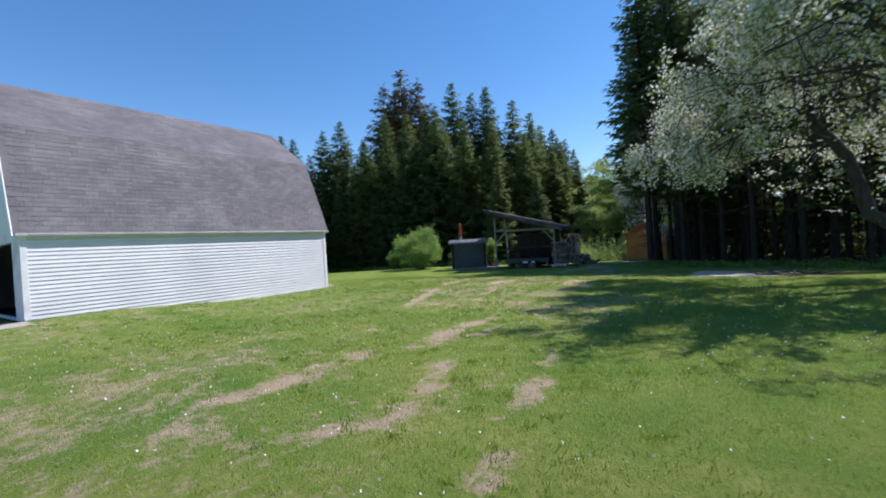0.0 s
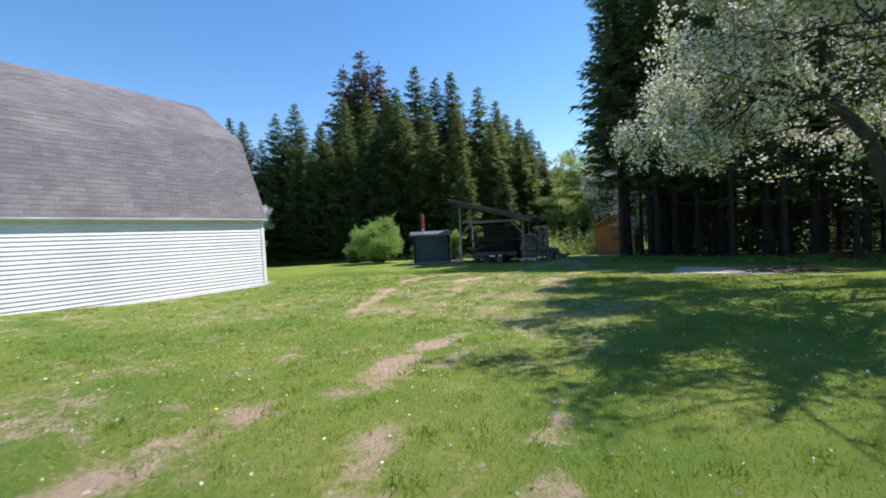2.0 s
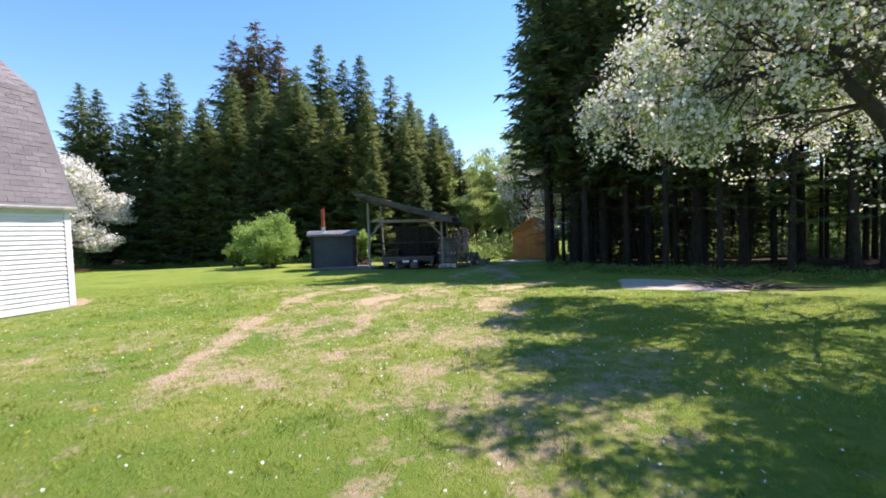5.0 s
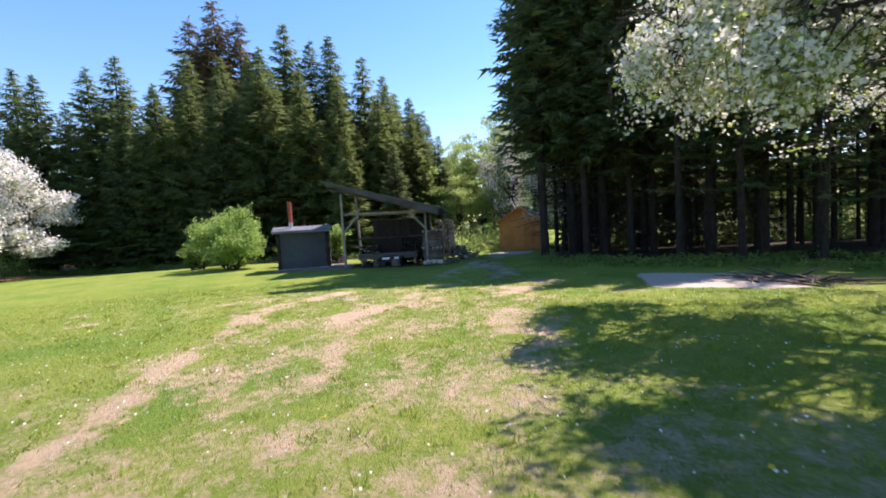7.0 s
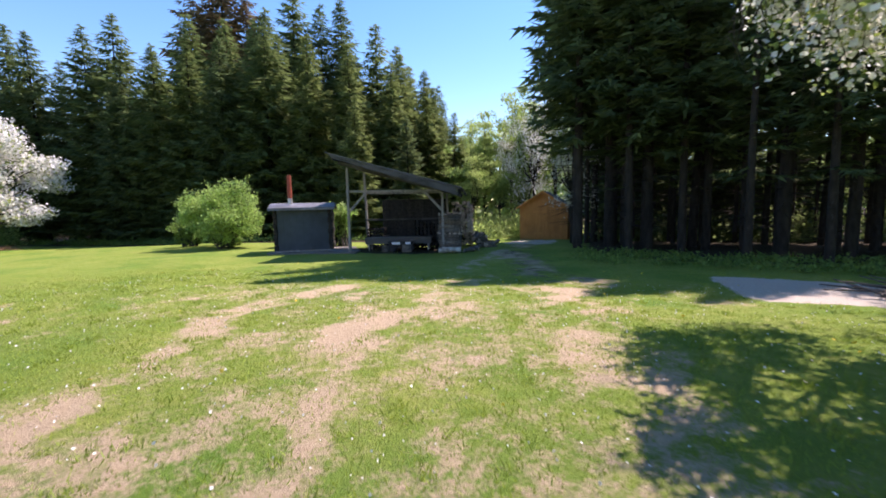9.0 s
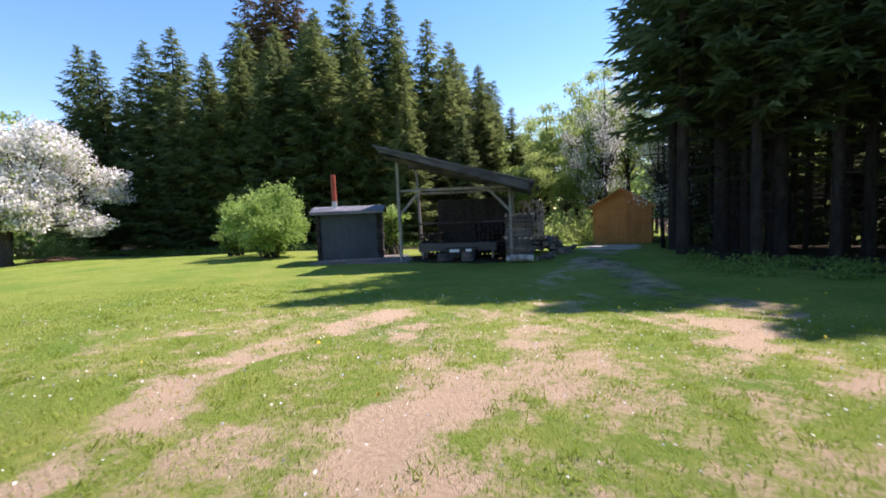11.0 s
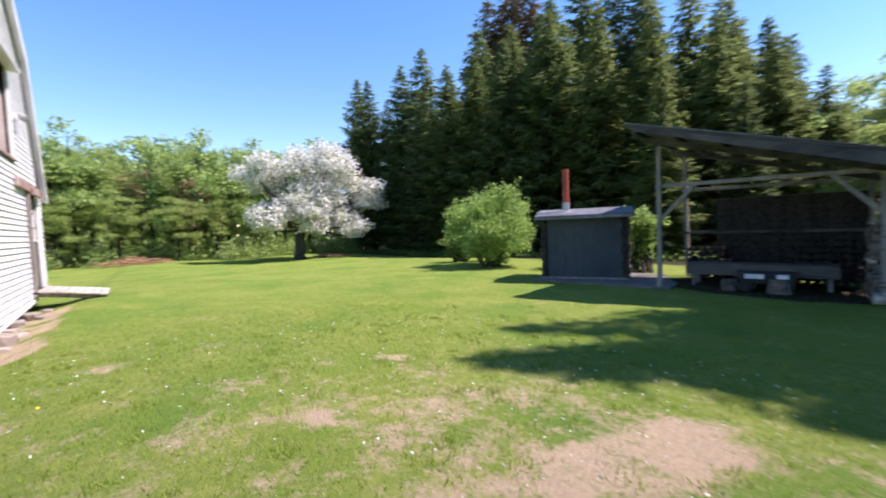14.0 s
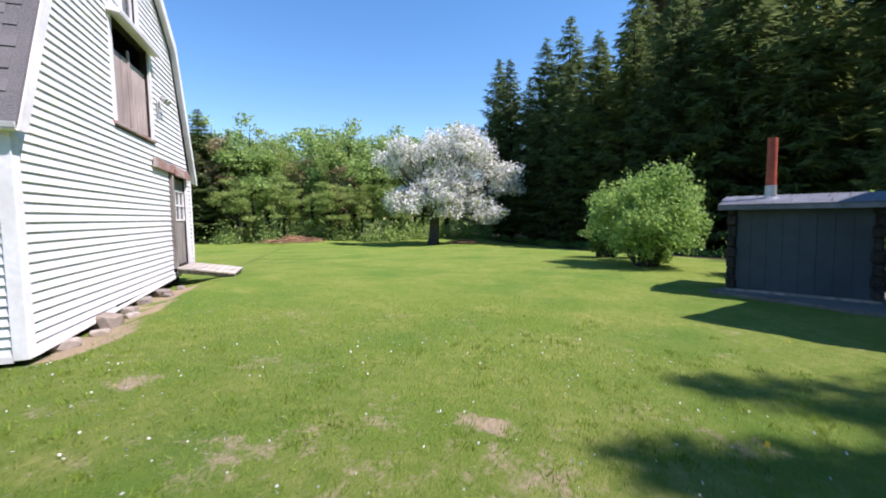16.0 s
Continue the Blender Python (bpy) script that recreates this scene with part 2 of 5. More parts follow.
    return m


# ---- mesh helpers ----


def mesh_np(name, V, F, mat=None):
    """A mesh from arrays: points, and faces that all have the same number of corners."""
    V, F = np.asarray(V, dtype=np.float32), np.asarray(F, dtype=np.int32)
    me = bpy.data.meshes.new(name)
    k = F.shape[1]
    me.vertices.add(len(V))
    me.vertices.foreach_set("co", V.ravel())
    me.loops.add(F.size)
    me.loops.foreach_set("vertex_index", F.ravel())
    me.polygons.add(len(F))
    me.polygons.foreach_set("loop_start", np.arange(len(F), dtype=np.int32) * k)
    if mat:
        me.materials.append(mat)
    me.update(calc_edges=True)
    me.shade_flat()
    return me


def part(name, data, mat, parent=None, label="", m=None):
    """Links a bmesh or a mesh as one object under a thing or a part."""
    if isinstance(data, bmesh.types.BMesh):
        me = bpy.data.meshes.new(name)
        bmesh.ops.recalc_face_normals(data, faces=data.faces)
        data.to_mesh(me)
        data.free()
        data = me
    if mat and not data.materials:
        data.materials.append(mat)
    ob = new(name, data)
    if parent:
        ob.parent = parent
    if m is not None:
        ob.matrix_basis = m
    if label:
        ob["label"] = label
    return ob


def thing(name, m, label, category, group=""):
    ob = new(name)
    ob.matrix_basis = m
    ob.empty_display_size = 0.2
    return tagged(ob, label, category, group)


def box(x0, x1, y0, y1, z0, z1, bev=0.0, bm=None):
    bm = bm or bmesh.new()
    g = bmesh.ops.create_cube(bm, size=1, matrix=Matrix.Translation(((x0 + x1) / 2, (y0 + y1) / 2, (z0 + z1) / 2)) @ Matrix.Diagonal((abs(x1 - x0), abs(y1 - y0), abs(z1 - z0), 1)))
    if bev:
        ed = {e for v in g["verts"] for e in v.link_edges}
        bmesh.ops.bevel(bm, geom=list(ed), offset=bev, segments=1, affect="EDGES")
    return bm


def beam(a, b, w, h, bev=0.006, bm=None):
    """A squared timber from a to b."""
    bm = bm or bmesh.new()
    a, b = Vector(a), Vector(b)
    d = b - a
    m = Matrix.Translation((a + b) / 2) @ d.to_track_quat("Z", "Y").to_matrix().to_4x4() @ Matrix.Diagonal((w, h, d.length, 1))
    g = bmesh.ops.create_cube(bm, size=1, matrix=m)
    if bev:
        bmesh.ops.bevel(bm, geom=list({e for v in g["verts"] for e in v.link_edges}), offset=bev, segments=1, affect="EDGES")
    return bm


def prism(poly, axis, a, b, bm=None):
    """A slab: polygon (pairs) in the plane across the axis, from a to b along it. axis 'x': (y,z), 'y': (x,z), 'z': (x,y)."""
    bm = bm or bmesh.new()
    put = {"x": lambda p, c: (c, p[0], p[1]), "y": lambda p, c: (p[0], c, p[1]), "z": lambda p, c: (p[0], p[1], c)}[axis]
    lo = [bm.verts.new(put(p, a)) for p in poly]
    hi = [bm.verts.new(put(p, b)) for p in poly]
    bm.faces.new(lo)
    bm.faces.new(hi)
    for i in range(len(poly)):
        j = (i + 1) % len(poly)
        bm.faces.new((lo[i], lo[j], hi[j], hi[i]))
    return bm


class Soup:
    """Collects tubes as one mesh of quads."""

    def __init__(self):
        self.v, self.f = [], []

    def tube(self, pts, rad, sides=6):
        base = len(self.v)
        for i, p in enumerate(pts):
            d = (pts[min(i + 1, len(pts) - 1)] - pts[max(i - 1, 0)])
            q = d.to_track_quat("Z", "Y")
            for k in range(sides):
                a = 2 * math.pi * k / sides
                self.v.append(p + q @ Vector((math.cos(a) * rad[i], math.sin(a) * rad[i], 0)))
        for i in range(len(pts) - 1):
            for k in range(sides):
                k2 = (k + 1) % sides
                self.f.append((base + i * sides + k, base + i * sides + k2, base + (i + 1) * sides + k2, base + (i + 1) * sides + k))

    def mesh(self, name, mat):
        me = mesh_np(name, [tuple(p) for p in self.v], self.f, mat)
        me.polygons.foreach_set("use_smooth", [True] * len(me.polygons))
        return me


def leaves(P, size, rng, spread=0.4, droop=0.0, aspect=0.6):
    """A pointed four-cornered leaf at each place, turned at random."""
    n = len(P)
    P = np.asarray(P)
    d = rng.normal(size=(n, 3))
    d[:, 2] -= droop
    d /= np.linalg.norm(d, axis=1)[:, None]
    e = np.cross(d, rng.normal(size=(n, 3)))
    e /= np.linalg.norm(e, axis=1)[:, None]
    s = size * (1 + spread * rng.uniform(-1, 1, n))[:, None]
    up = np.cross(d, e)
    V = np.empty((n, 4, 3))
    V[:, 0] = P - d * s * 0.5
    V[:, 1] = P + e * s * aspect * 0.5 + up * s * 0.08
    V[:, 2] = P + d * s * 0.5
    V[:, 3] = P - e * s * aspect * 0.5 + up * s * 0.08
    return V.reshape(-1, 3), np.arange(n * 4).reshape(n, 4)


def smooth(x):
    x = np.clip(x, 0.0, 1.0)
    return x * x * (3 - 2 * x)


def height(x, y):
    """The lie of the land."""
    return (0.04 - 0.27 * smooth((y - 1.5) / 6.5) - 0.42 * smooth((y - 14) / 12) - 0.45 * smooth((-x - 4) / 22) + 0.20 * smooth((-y - 3) / 6) * smooth((7 - x) / 6)
            + 0.10 * smooth((3.5 - abs(x + 4)) / 3) * smooth((1.6 - abs(y - 0.8)) / 1.4) - 0.13 * smooth((0.7 - x) / 0.7) * smooth((0.8 - y) / 0.7) + 0.03 * np.sin(x * 0.7 + 1) * np.sin(y * 0.55))


def gz(x, y):
    return float(height(np.float64(x), np.float64(y)))

# ---- ground ----
TRACKS = [  # worn strips: half width, strength, points on the plan
    (0.32, 1.18, [(5.9, 5.1), (5.6, 3.9), (5.5, 2.8), (5.6, 1.9), (6.1, 1.1)]),
    (0.22, 0.82, [(6.1, 1.1), (6.8, -0.6), (7.3, -1.9), (8.1, -3.2), (8.6, -4.6)]),
    (0.16, 0.60, [(8.6, -4.6), (9.4, -5.6), (10.0, -7.0)]),
    (0.16, 0.85, [(10.7, -5.8), (10.5, -6.5)]),
    (0.14, 0.80, [(10.0, -6.7), (10.0, -7.2)]),
    (0.22, 0.92, [(11.3, -8.1), (11.2, -8.8), (11.3, -9.3), (11.2, -10.0)]),
    (0.38, 1.10, [(8.2, 4.4), (8.3, 3.1), (8.0, 2.0), (7.8, 1.5)]),
    (0.26, 0.78, [(8.4, 1.1), (8.8, -0.4), (9.2, -1.6), (9.5, -2.3), (9.9, -2.9)]),
    (0.14, 0.45, [(9.9, -2.9), (10.7, -4.1), (11.3, -5.1)]),
    (0.22, 0.92, [(11.4, -5.0), (11.3, -5.8), (11.5, -6.3), (11.7, -7.3)]),
    (0.16, 0.82, [(12.5, -7.3), (12.5, -7.9), (12.9, -8.6), (12.8, -9.9)]),
    (0.12, 0.65, [(12.0, -5.2), (12.1, -6.3)]),
    (0.12, 0.75, [(13.2, -9.0), (13.0, -9.7)]),
    (0.17, 0.80, [(13.6, -6.7), (13.8, -7.5), (13.9, -8.3), (14.0, -8.9)]),
    (0.13, 0.70, [(14.3, -9.4), (14.3, -9.9)]),
    (0.20, 0.62, [(14.4, -7.1), (14.4, -7.8)]),
    (0.14, 0.60, [(8.8, -9.4), (8.5, -10.1)]),
    (0.14, 0.70, [(11.6, -10.6), (11.6, -11.0)]),
    (0.12, 0.60, [(9.8, -10.8), (9.7, -11.3)]),
    (0.28, 0.86, [(8.9, 3.5), (8.7, 2.4), (8.8, 1.9)]),
    (0.16, 0.50, [(9.2, 2.4), (9.0, 0.3)]),
    (0.24, 0.80, [(6.5, 4.4), (6.9, 3.6)]),
    (0.36, 0.76, [(11.4, 5.0), (11.1, 4.0), (10.7, 1.0), (11.4, 0.3)]),
    (0.22, 0.72, [(11.6, 2.0), (11.2, 0.0), (11.3, -2.4), (11.8, -2.8)]),
    (0.55, 1.05, [(9.5, 6.0), (10.3, 5.7), (10.3, 4.4), (10.9, 3.8)]),
    (0.24, 0.62, [(8.1, 6.1), (8.9, 6.4)]),
    (0.62, 0.74, [(11.0, 7.1), (10.0, 8.2), (8.9, 10.6), (8.1, 15.0), (8.2, 23.0)]),
    (0.55, 0.68, [(8.0, 6.9), (7.8, 9.2), (8.0, 15.0), (8.0, 23.0)]),
    (0.20, 0.80, [(1.2, 2.7), (1.4, 2.9)]),
    (0.20, 0.85, [(2.8, 2.55), (3.0, 2.25)]),
    (0.28, 0.85, [(4.5, 4.8), (4.7, 5.1)]),
    (0.16, 0.80, [(3.9, 3.0), (3.8, 2.5)]),
    (0.18, 0.75, [(1.1, 1.3), (1.3, 1.5)]),
    (0.18, 0.75, [(2.5, 0.6), (2.7, 0.8)]),
    (0.20, 0.70, [(3.4, 6.0), (3.6, 6.1)]),
    (0.14, 0.65, [(2.7, 4.2), (2.9, 4.4)]),
    (0.36, 0.95, [(-0.5, 0.25), (-5.2, 0.20)]),
]


def strip(X, Y, pts, w):
    """1 on a polyline, falling to 0 at twice its half width."""
    best = np.full(X.shape, 1e9)
    for (ax, ay), (bx, by) in zip(pts, pts[1:]):
        dx, dy = bx - ax, by - ay
        t = np.clip(((X - ax) * dx + (Y - ay) * dy) / (dx * dx + dy * dy), 0, 1)
        best = np.minimum(best, np.hypot(X - ax - t * dx, Y - ay - t * dy))
    return 1 - smooth((best - w * 0.4) / (w * 1.6))


def wobble(X, Y, s, seed):
    r = np.random.default_rng(seed)
    out = np.zeros(X.shape)
    for _ in range(7):
        a, p, q = r.uniform(0, 6.28), r.uniform(0, 6.28), s * r.uniform(0.6, 1.7)
        out += np.sin((X * math.cos(a) + Y * math.sin(a)) * q + p)
    return out / 4


def dirt_at(X, Y):
    d = np.zeros(X.shape)
    for w, k, pts in TRACKS:
        d = np.maximum(d, k * strip(X, Y, pts, w))
    d *= 0.60 + 0.30 * wobble(X, Y, 2.2, 3) + 0.24 * wobble(X, Y, 6.0, 13) + 0.20 * wobble(X, Y, 11.0, 23)
    thin = smooth((X - 4.5) / 2.5) * smooth((7.5 - Y) / 2.5) * smooth((13.0 - X - 0.25 * Y) / 2.5) * smooth((Y + 7.5) / 5)
    d = np.maximum(d, thin * (0.40 + 0.17 * wobble(X, Y, 1.1, 9) + 0.12 * wobble(X, Y, 4.5, 29)))
    d = np.maximum(d, 0.27 + 0.16 * wobble(X, Y, 0.9, 19) - 0.27 * smooth((-X + 1) / 4) - 0.3 * smooth((X - 13) / 2) - 0.3 * smooth((Y - 5) / 4))
    return np.clip(d, 0, 1)


def forest_and_shade_at(X, Y):
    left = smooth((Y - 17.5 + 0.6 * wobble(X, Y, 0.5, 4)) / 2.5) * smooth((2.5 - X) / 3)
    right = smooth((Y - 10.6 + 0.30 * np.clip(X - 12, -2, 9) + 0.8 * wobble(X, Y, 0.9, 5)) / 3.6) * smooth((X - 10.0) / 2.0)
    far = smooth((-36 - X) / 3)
    under = smooth((1.25 - np.hypot((X - 3.6) / 2.2, (Y - 13.7) / 1.5)) / 0.35)      # shade under the woodshed, painted on the ground as dark earth
    drive = 0.42 * strip(X, Y, [(10.6, 7.4), (9.6, 9.0), (8.6, 12.0), (8.1, 16.0), (8.1, 20.0)], 1.1)      # trodden earth on the drive, darkened for the shade lying on it
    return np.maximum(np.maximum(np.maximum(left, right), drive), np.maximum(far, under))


def gravel_at(X, Y):
    u = smooth((1.75 - abs(X - 15.0)) / 0.6) * smooth((1.75 - abs(Y - 6.7 + 0.15 * (X - 15))) / 0.6)
    apron = smooth((1.6 - abs(X - 0.2)) / 0.3) * smooth((1.4 - abs(Y + 11.2)) / 0.3)
    yard = 0.62 * smooth((1.7 - abs(X - 8.2)) / 0.8) * smooth((3.4 - abs(Y - 20.5)) / 1.2)
    return np.maximum(np.maximum(u, apron), yard)


def axis(lo, hi, step, far):
    a = list(np.arange(lo, hi + 1e-6, step))
    s, p = step, hi
    while p < far:
        s *= 1.22
        p += s
        a.append(p)
    s, p = step, lo
    while p > -far:
        s *= 1.22
        p -= s
        a.insert(0, p)
    return np.array(a)


GX, GY = axis(-4, 20, 0.16, 900), axis(-12, 14, 0.16, 900)
XX, YY = np.meshgrid(GX, GY)
ZZ = height(XX, YY)
ZZ = ZZ - 0.03 * dirt_at(XX, YY) + 0.012 * wobble(XX, YY, 6.0, 8)
idx = np.arange(XX.size).reshape(XX.shape)
quads = np.stack([idx[:-1, :-1], idx[:-1, 1:], idx[1:, 1:], idx[1:, :-1]], -1).reshape(-1, 4)
gme = mesh_np("ground", np.stack([XX, YY, ZZ], -1).reshape(-1, 3), quads, ground_material())
for nm, fn in (("dirt", dirt_at), ("gravel", gravel_at), ("litter_and_shade", forest_and_shade_at)):
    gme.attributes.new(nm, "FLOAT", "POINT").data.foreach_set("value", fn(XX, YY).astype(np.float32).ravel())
gme.polygons.foreach_set("use_smooth", [True] * len(gme.polygons))
tagged(new("ground", gme), "mown green lawn with worn dirt wheel tracks and dark forest floor", "ground", kind="structure")

# ---- barn ----
BW, BL = 7.5, 9.95            # across the gable, along the eaves
PROFILE = [(0.0, 2.50), (-1.22, 5.60), (-3.75, 7.48), (-6.28, 5.60), (-7.5, 2.50)]
barn = thing("barn", pose(0, 0, 0, 0, 0, 1.8), "white clapboard barn with a grey shingled gambrel roof", "barn")


def half_span(z):
    """The gable wall's reach at a height: its right and left ends."""
    if z <= 2.5:
        return 0.0, -BW
    for (x0, z0), (x1, z1) in zip(PROFILE, PROFILE[1:3]):
        if z <= z1:
            x = x0 + (x1 - x0) * (z - z0) / (z1 - z0)
            return x, -BW - x
    return -3.75, -3.75


def sill(u):
    return 0.03 * -u           # the gable's lower edge climbs away from the corner


HAY = (-2.84, -4.62, 3.18, 4.92)      # hay door: right, left, bottom, top
LOFT = (-3.38, -4.10, 5.20, 6.35)     # loft window above it
DOOR = (-5.66, -6.95, 0.40, 2.56)     # walk door
HOLES = (HAY, LOFT, DOOR)


def gable(y0, y1, holes):
    """The wall behind the boards, with its openings cut through, in horizontal bands."""
    bm = bmesh.new()
    cuts = sorted({0.2, 2.5, 5.6, 7.48, *[h[2] for h in holes], *[h[3] for h in holes]})
    for z0, z1 in zip(cuts, cuts[1:]):
        a0, b0 = half_span(z0)
        a1, b1 = half_span(z1)
        inside = [h for h in holes if h[2] < (z0 + z1) / 2 < h[3]]
        edges = []
        x = (a0, a1)
        for h in sorted(inside, key=lambda h: -h[0]):
            edges.append((x, (h[0], h[0])))
            x = (h[1], h[1])
        edges.append((x, (b0, b1)))
        for (p0, p1), (q0, q1) in edges:
            poly = [(p0, z0), (p1, z1), (q1, z1), (q0, z0)]
            if abs(p1 - q1) < 1e-3:
                poly = [(p0, z0), (p1, z1), (q0, z0)]
            prism(poly, "y", y0, y1, bm)
    return bm


wall_n = part("wall", gable(-0.14, -0.025, HOLES), DARK, barn, "gable wall under white clapboards")
FRONT = ((-0.9, -4.2, 0.25, 2.35),)
wall_s = part("wall", gable(-BL, -BL + 0.12, FRONT), TRIM, barn, "front gable wall with a dark doorway")
wall_e = part("wall", box(-0.14, -0.025, -BL + 0.12, -0.14, 0.06, 2.5), DARK, barn, "long side wall under white clapboards")
part("wall", box(-BW, -BW + 0.12, -BL + 0.12, -0.14, 0.1, 2.5), TRIM, barn)
part("barn_floor", box(-BW + 0.13, -0.15, -BL + 0.13, -0.15, 0.10, 0.2), DARK, barn)

EXPO = 0.113


def clap_mesh(length, name="clapboard"):
    """A lapped board: thick lower edge, thin upper one; it runs along -x from 0, its face to +y."""
    poly = [(-0.022, 0.0), (0.004, 0.0), (0.008, 0.005), (-0.015, EXPO + 0.006), (-0.022, EXPO + 0.006)]
    bm = prism(poly, "x", 0, -length)
    bmesh.ops.recalc_face_normals(bm, faces=bm.faces)
    me = bpy.data.meshes.new(name)
    bm.to_mesh(me)
    bm.free()
    me.materials.append(WHITE)
    return me


def clap(parent, m, length):
    part("clapboard", clap_mesh(length), None, parent, m=m)


rows = int(7.35 / EXPO)
for r in range(rows):
    z = 0.02 + r * EXPO
    a, b = half_span(z + EXPO)
    a, b = a - 0.13, b + 0.13
    a = min(a, -0.13)
    if z < sill(b):            # cut away along the climbing lower edge
        b = max(b, -(z + 0.05) / 0.03)
    spans = [(a, b)]
    for h in HOLES:
        if h[2] - 0.12 < z + EXPO / 2 < h[3] + 0.10:
            out = []
            for p, q in spans:
                if h[0] + 0.10 < p and q < h[1] - 0.10:
                    out += [(p, h[0] + 0.10), (h[1] - 0.10, q)]
                else:
                    out.append((p, q))
            spans = out
    for p, q in spans:
        if p - q > 0.12:
            clap(wall_n, pose(p, 0, z, 0, 0, 0), p - q)
side_rows = int(2.42 / EXPO)
for r in range(side_rows):
    z = 0.02 + r * EXPO
    clap(wall_e, Matrix(((0, 1, 0, 0), (1, 0, 0, -0.13), (0, 0, 1, z), (0, 0, 0, 1))), BL - 0.26)
# corner boards, skirt, frieze, eave trim
for cx in (0.0, -BW):
    s = -1 if cx == 0.0 else 1
    part("corner_board", box(min(cx, cx + s * 0.13), max(cx, cx + s * 0.13), -0.0, 0.016, sill(cx) - 0.02, 2.62, 0.003), TRIM, barn)
part("corner_board", box(0.0, 0.016, -0.13, 0.016, -0.02, 2.46, 0.003), TRIM, barn)
part("corner_board", box(0.0, 0.016, -BL, -BL + 0.14, 0.0, 2.46, 0.003), TRIM, barn)
part("frieze_board", box(0.0, 0.014, -BL + 0.14, -0.13, 2.36, 2.46), GUTTER, barn, "pale green frieze under the eaves")
part("eave_soffit", box(0.0, 0.07, -BL - 0.05, 0.12, 2.455, 2.475), TRIM, barn)
part("gutter", prism([(0.07, 2.45), (0.12, 2.455), (0.138, 2.53), (0.12, 2.535), (0.07, 2.52)], "y", -BL - 0.08, 0.12), TRIM, barn, "white metal eave edge")
part("skirt_board", beam((-0.13, -0.005, 0.0), (-5.55, -0.005, sill(-5.55) - 0.02), 0.05, 0.05), TRIM, barn)
part("skirt_board", box(-0.005, 0.012, -BL + 0.14, -0.13, -0.045, 0.018), TRIM, barn)

# roof: sheathing slabs with lapped shingles on the two slopes that can be seen
ROOF_OUT = [(0.13, 2.47), (-1.17, 5.70), (-3.75, 7.62), (-6.33, 5.70), (-7.71, 2.47)]
ROOF_IN = [(0.055, 2.47), (-1.24, 5.60), (-3.75, 7.50), (-6.26, 5.60), (-7.63, 2.47)]
roof = None
for i in range(4):
    bm = prism([ROOF_OUT[i], ROOF_OUT[i + 1], ROOF_IN[i + 1], ROOF_IN[i]], "y", -BL - 0.12, 0.12)
    ob = part("roof", bm, SHINGLE_FAR, barn)
    if i == 0:
        roof = ob
    elif i == 1:
        roof_top = ob
for i in range(4):
    inner = [(-3.75 + (x + 3.75) * 0.985, 3.0 + (z - 3.0) * 0.985) for x, z in (ROOF_IN[i], ROOF_IN[i + 1])]
    part("rake_soffit", prism([ROOF_IN[i], ROOF_IN[i + 1], inner[1], inner[0]], "y", 0.012, 0.119), TRIM, barn)
RAKE_TOP = [(x - 0.03 if x > -3 else x + 0.03 if x < -4 else x, z - 0.02) for x, z in ROOF_OUT]
RAKE_IN = [(-0.05, 2.45), (-1.32, 5.50), (-3.75, 7.36), (-6.18, 5.50), (-7.52, 2.45)]
for i in range(4):
    part("rake_board", prism([RAKE_TOP[i], RAKE_TOP[i + 1], RAKE_IN[i + 1], RAKE_IN[i]], "y", 0.121, 0.143), TRIM, barn, "white rake board, paint peeling")
part("rake_board", prism([ROOF_OUT[0], ROOF_OUT[1], (ROOF_IN[1][0] - 0.1, ROOF_IN[1][1] - 0.12), (ROOF_IN[0][0] - 0.12, 2.47)], "y", -BL - 0.15, -BL - 0.121), TRIM, barn)

SH_E, SH_W = 0.145, 0.31


def shingle_mesh():
    bm = bmesh.new()
    w, h, t = SH_W - 0.006, SH_E + 0.01, 0.009
    vs = [(0, 0, 0.001), (w, 0, 0.001), (w, h, 0.0), (0, h, 0.0), (0, 0, t), (w, 0, t), (w, h, 0.003), (0, h, 0.003)]
    v = [bm.verts.new(p) for p in vs]
    for f in ((4, 5, 6, 7), (0, 1, 5, 4), (1, 2, 6, 5), (3, 0, 4, 7)):
        bm.faces.new([v[k] for k in f])
    me = bpy.data.meshes.new("shingle")
    bm.to_mesh(me)
    bm.free()
    me.materials.append(SHINGLE)
    return me


def slope_frame(i):
    """Origin at the lower front corner; x along the eaves, y up the slope, z out of it."""
    (x0, z0), (x1, z1) = ROOF_OUT[i], ROOF_OUT[i + 1]
    up = Vector((x1 - x0, 0, z1 - z0))
    ln = up.length
    up.normalize()
    al = Vector((0, 1, 0))
    nn = al.cross(up)
    m = Matrix((al, up, nn)).transposed().to_4x4()
    m.translation = (x0, -BL - 0.12, z0)
    return m, ln


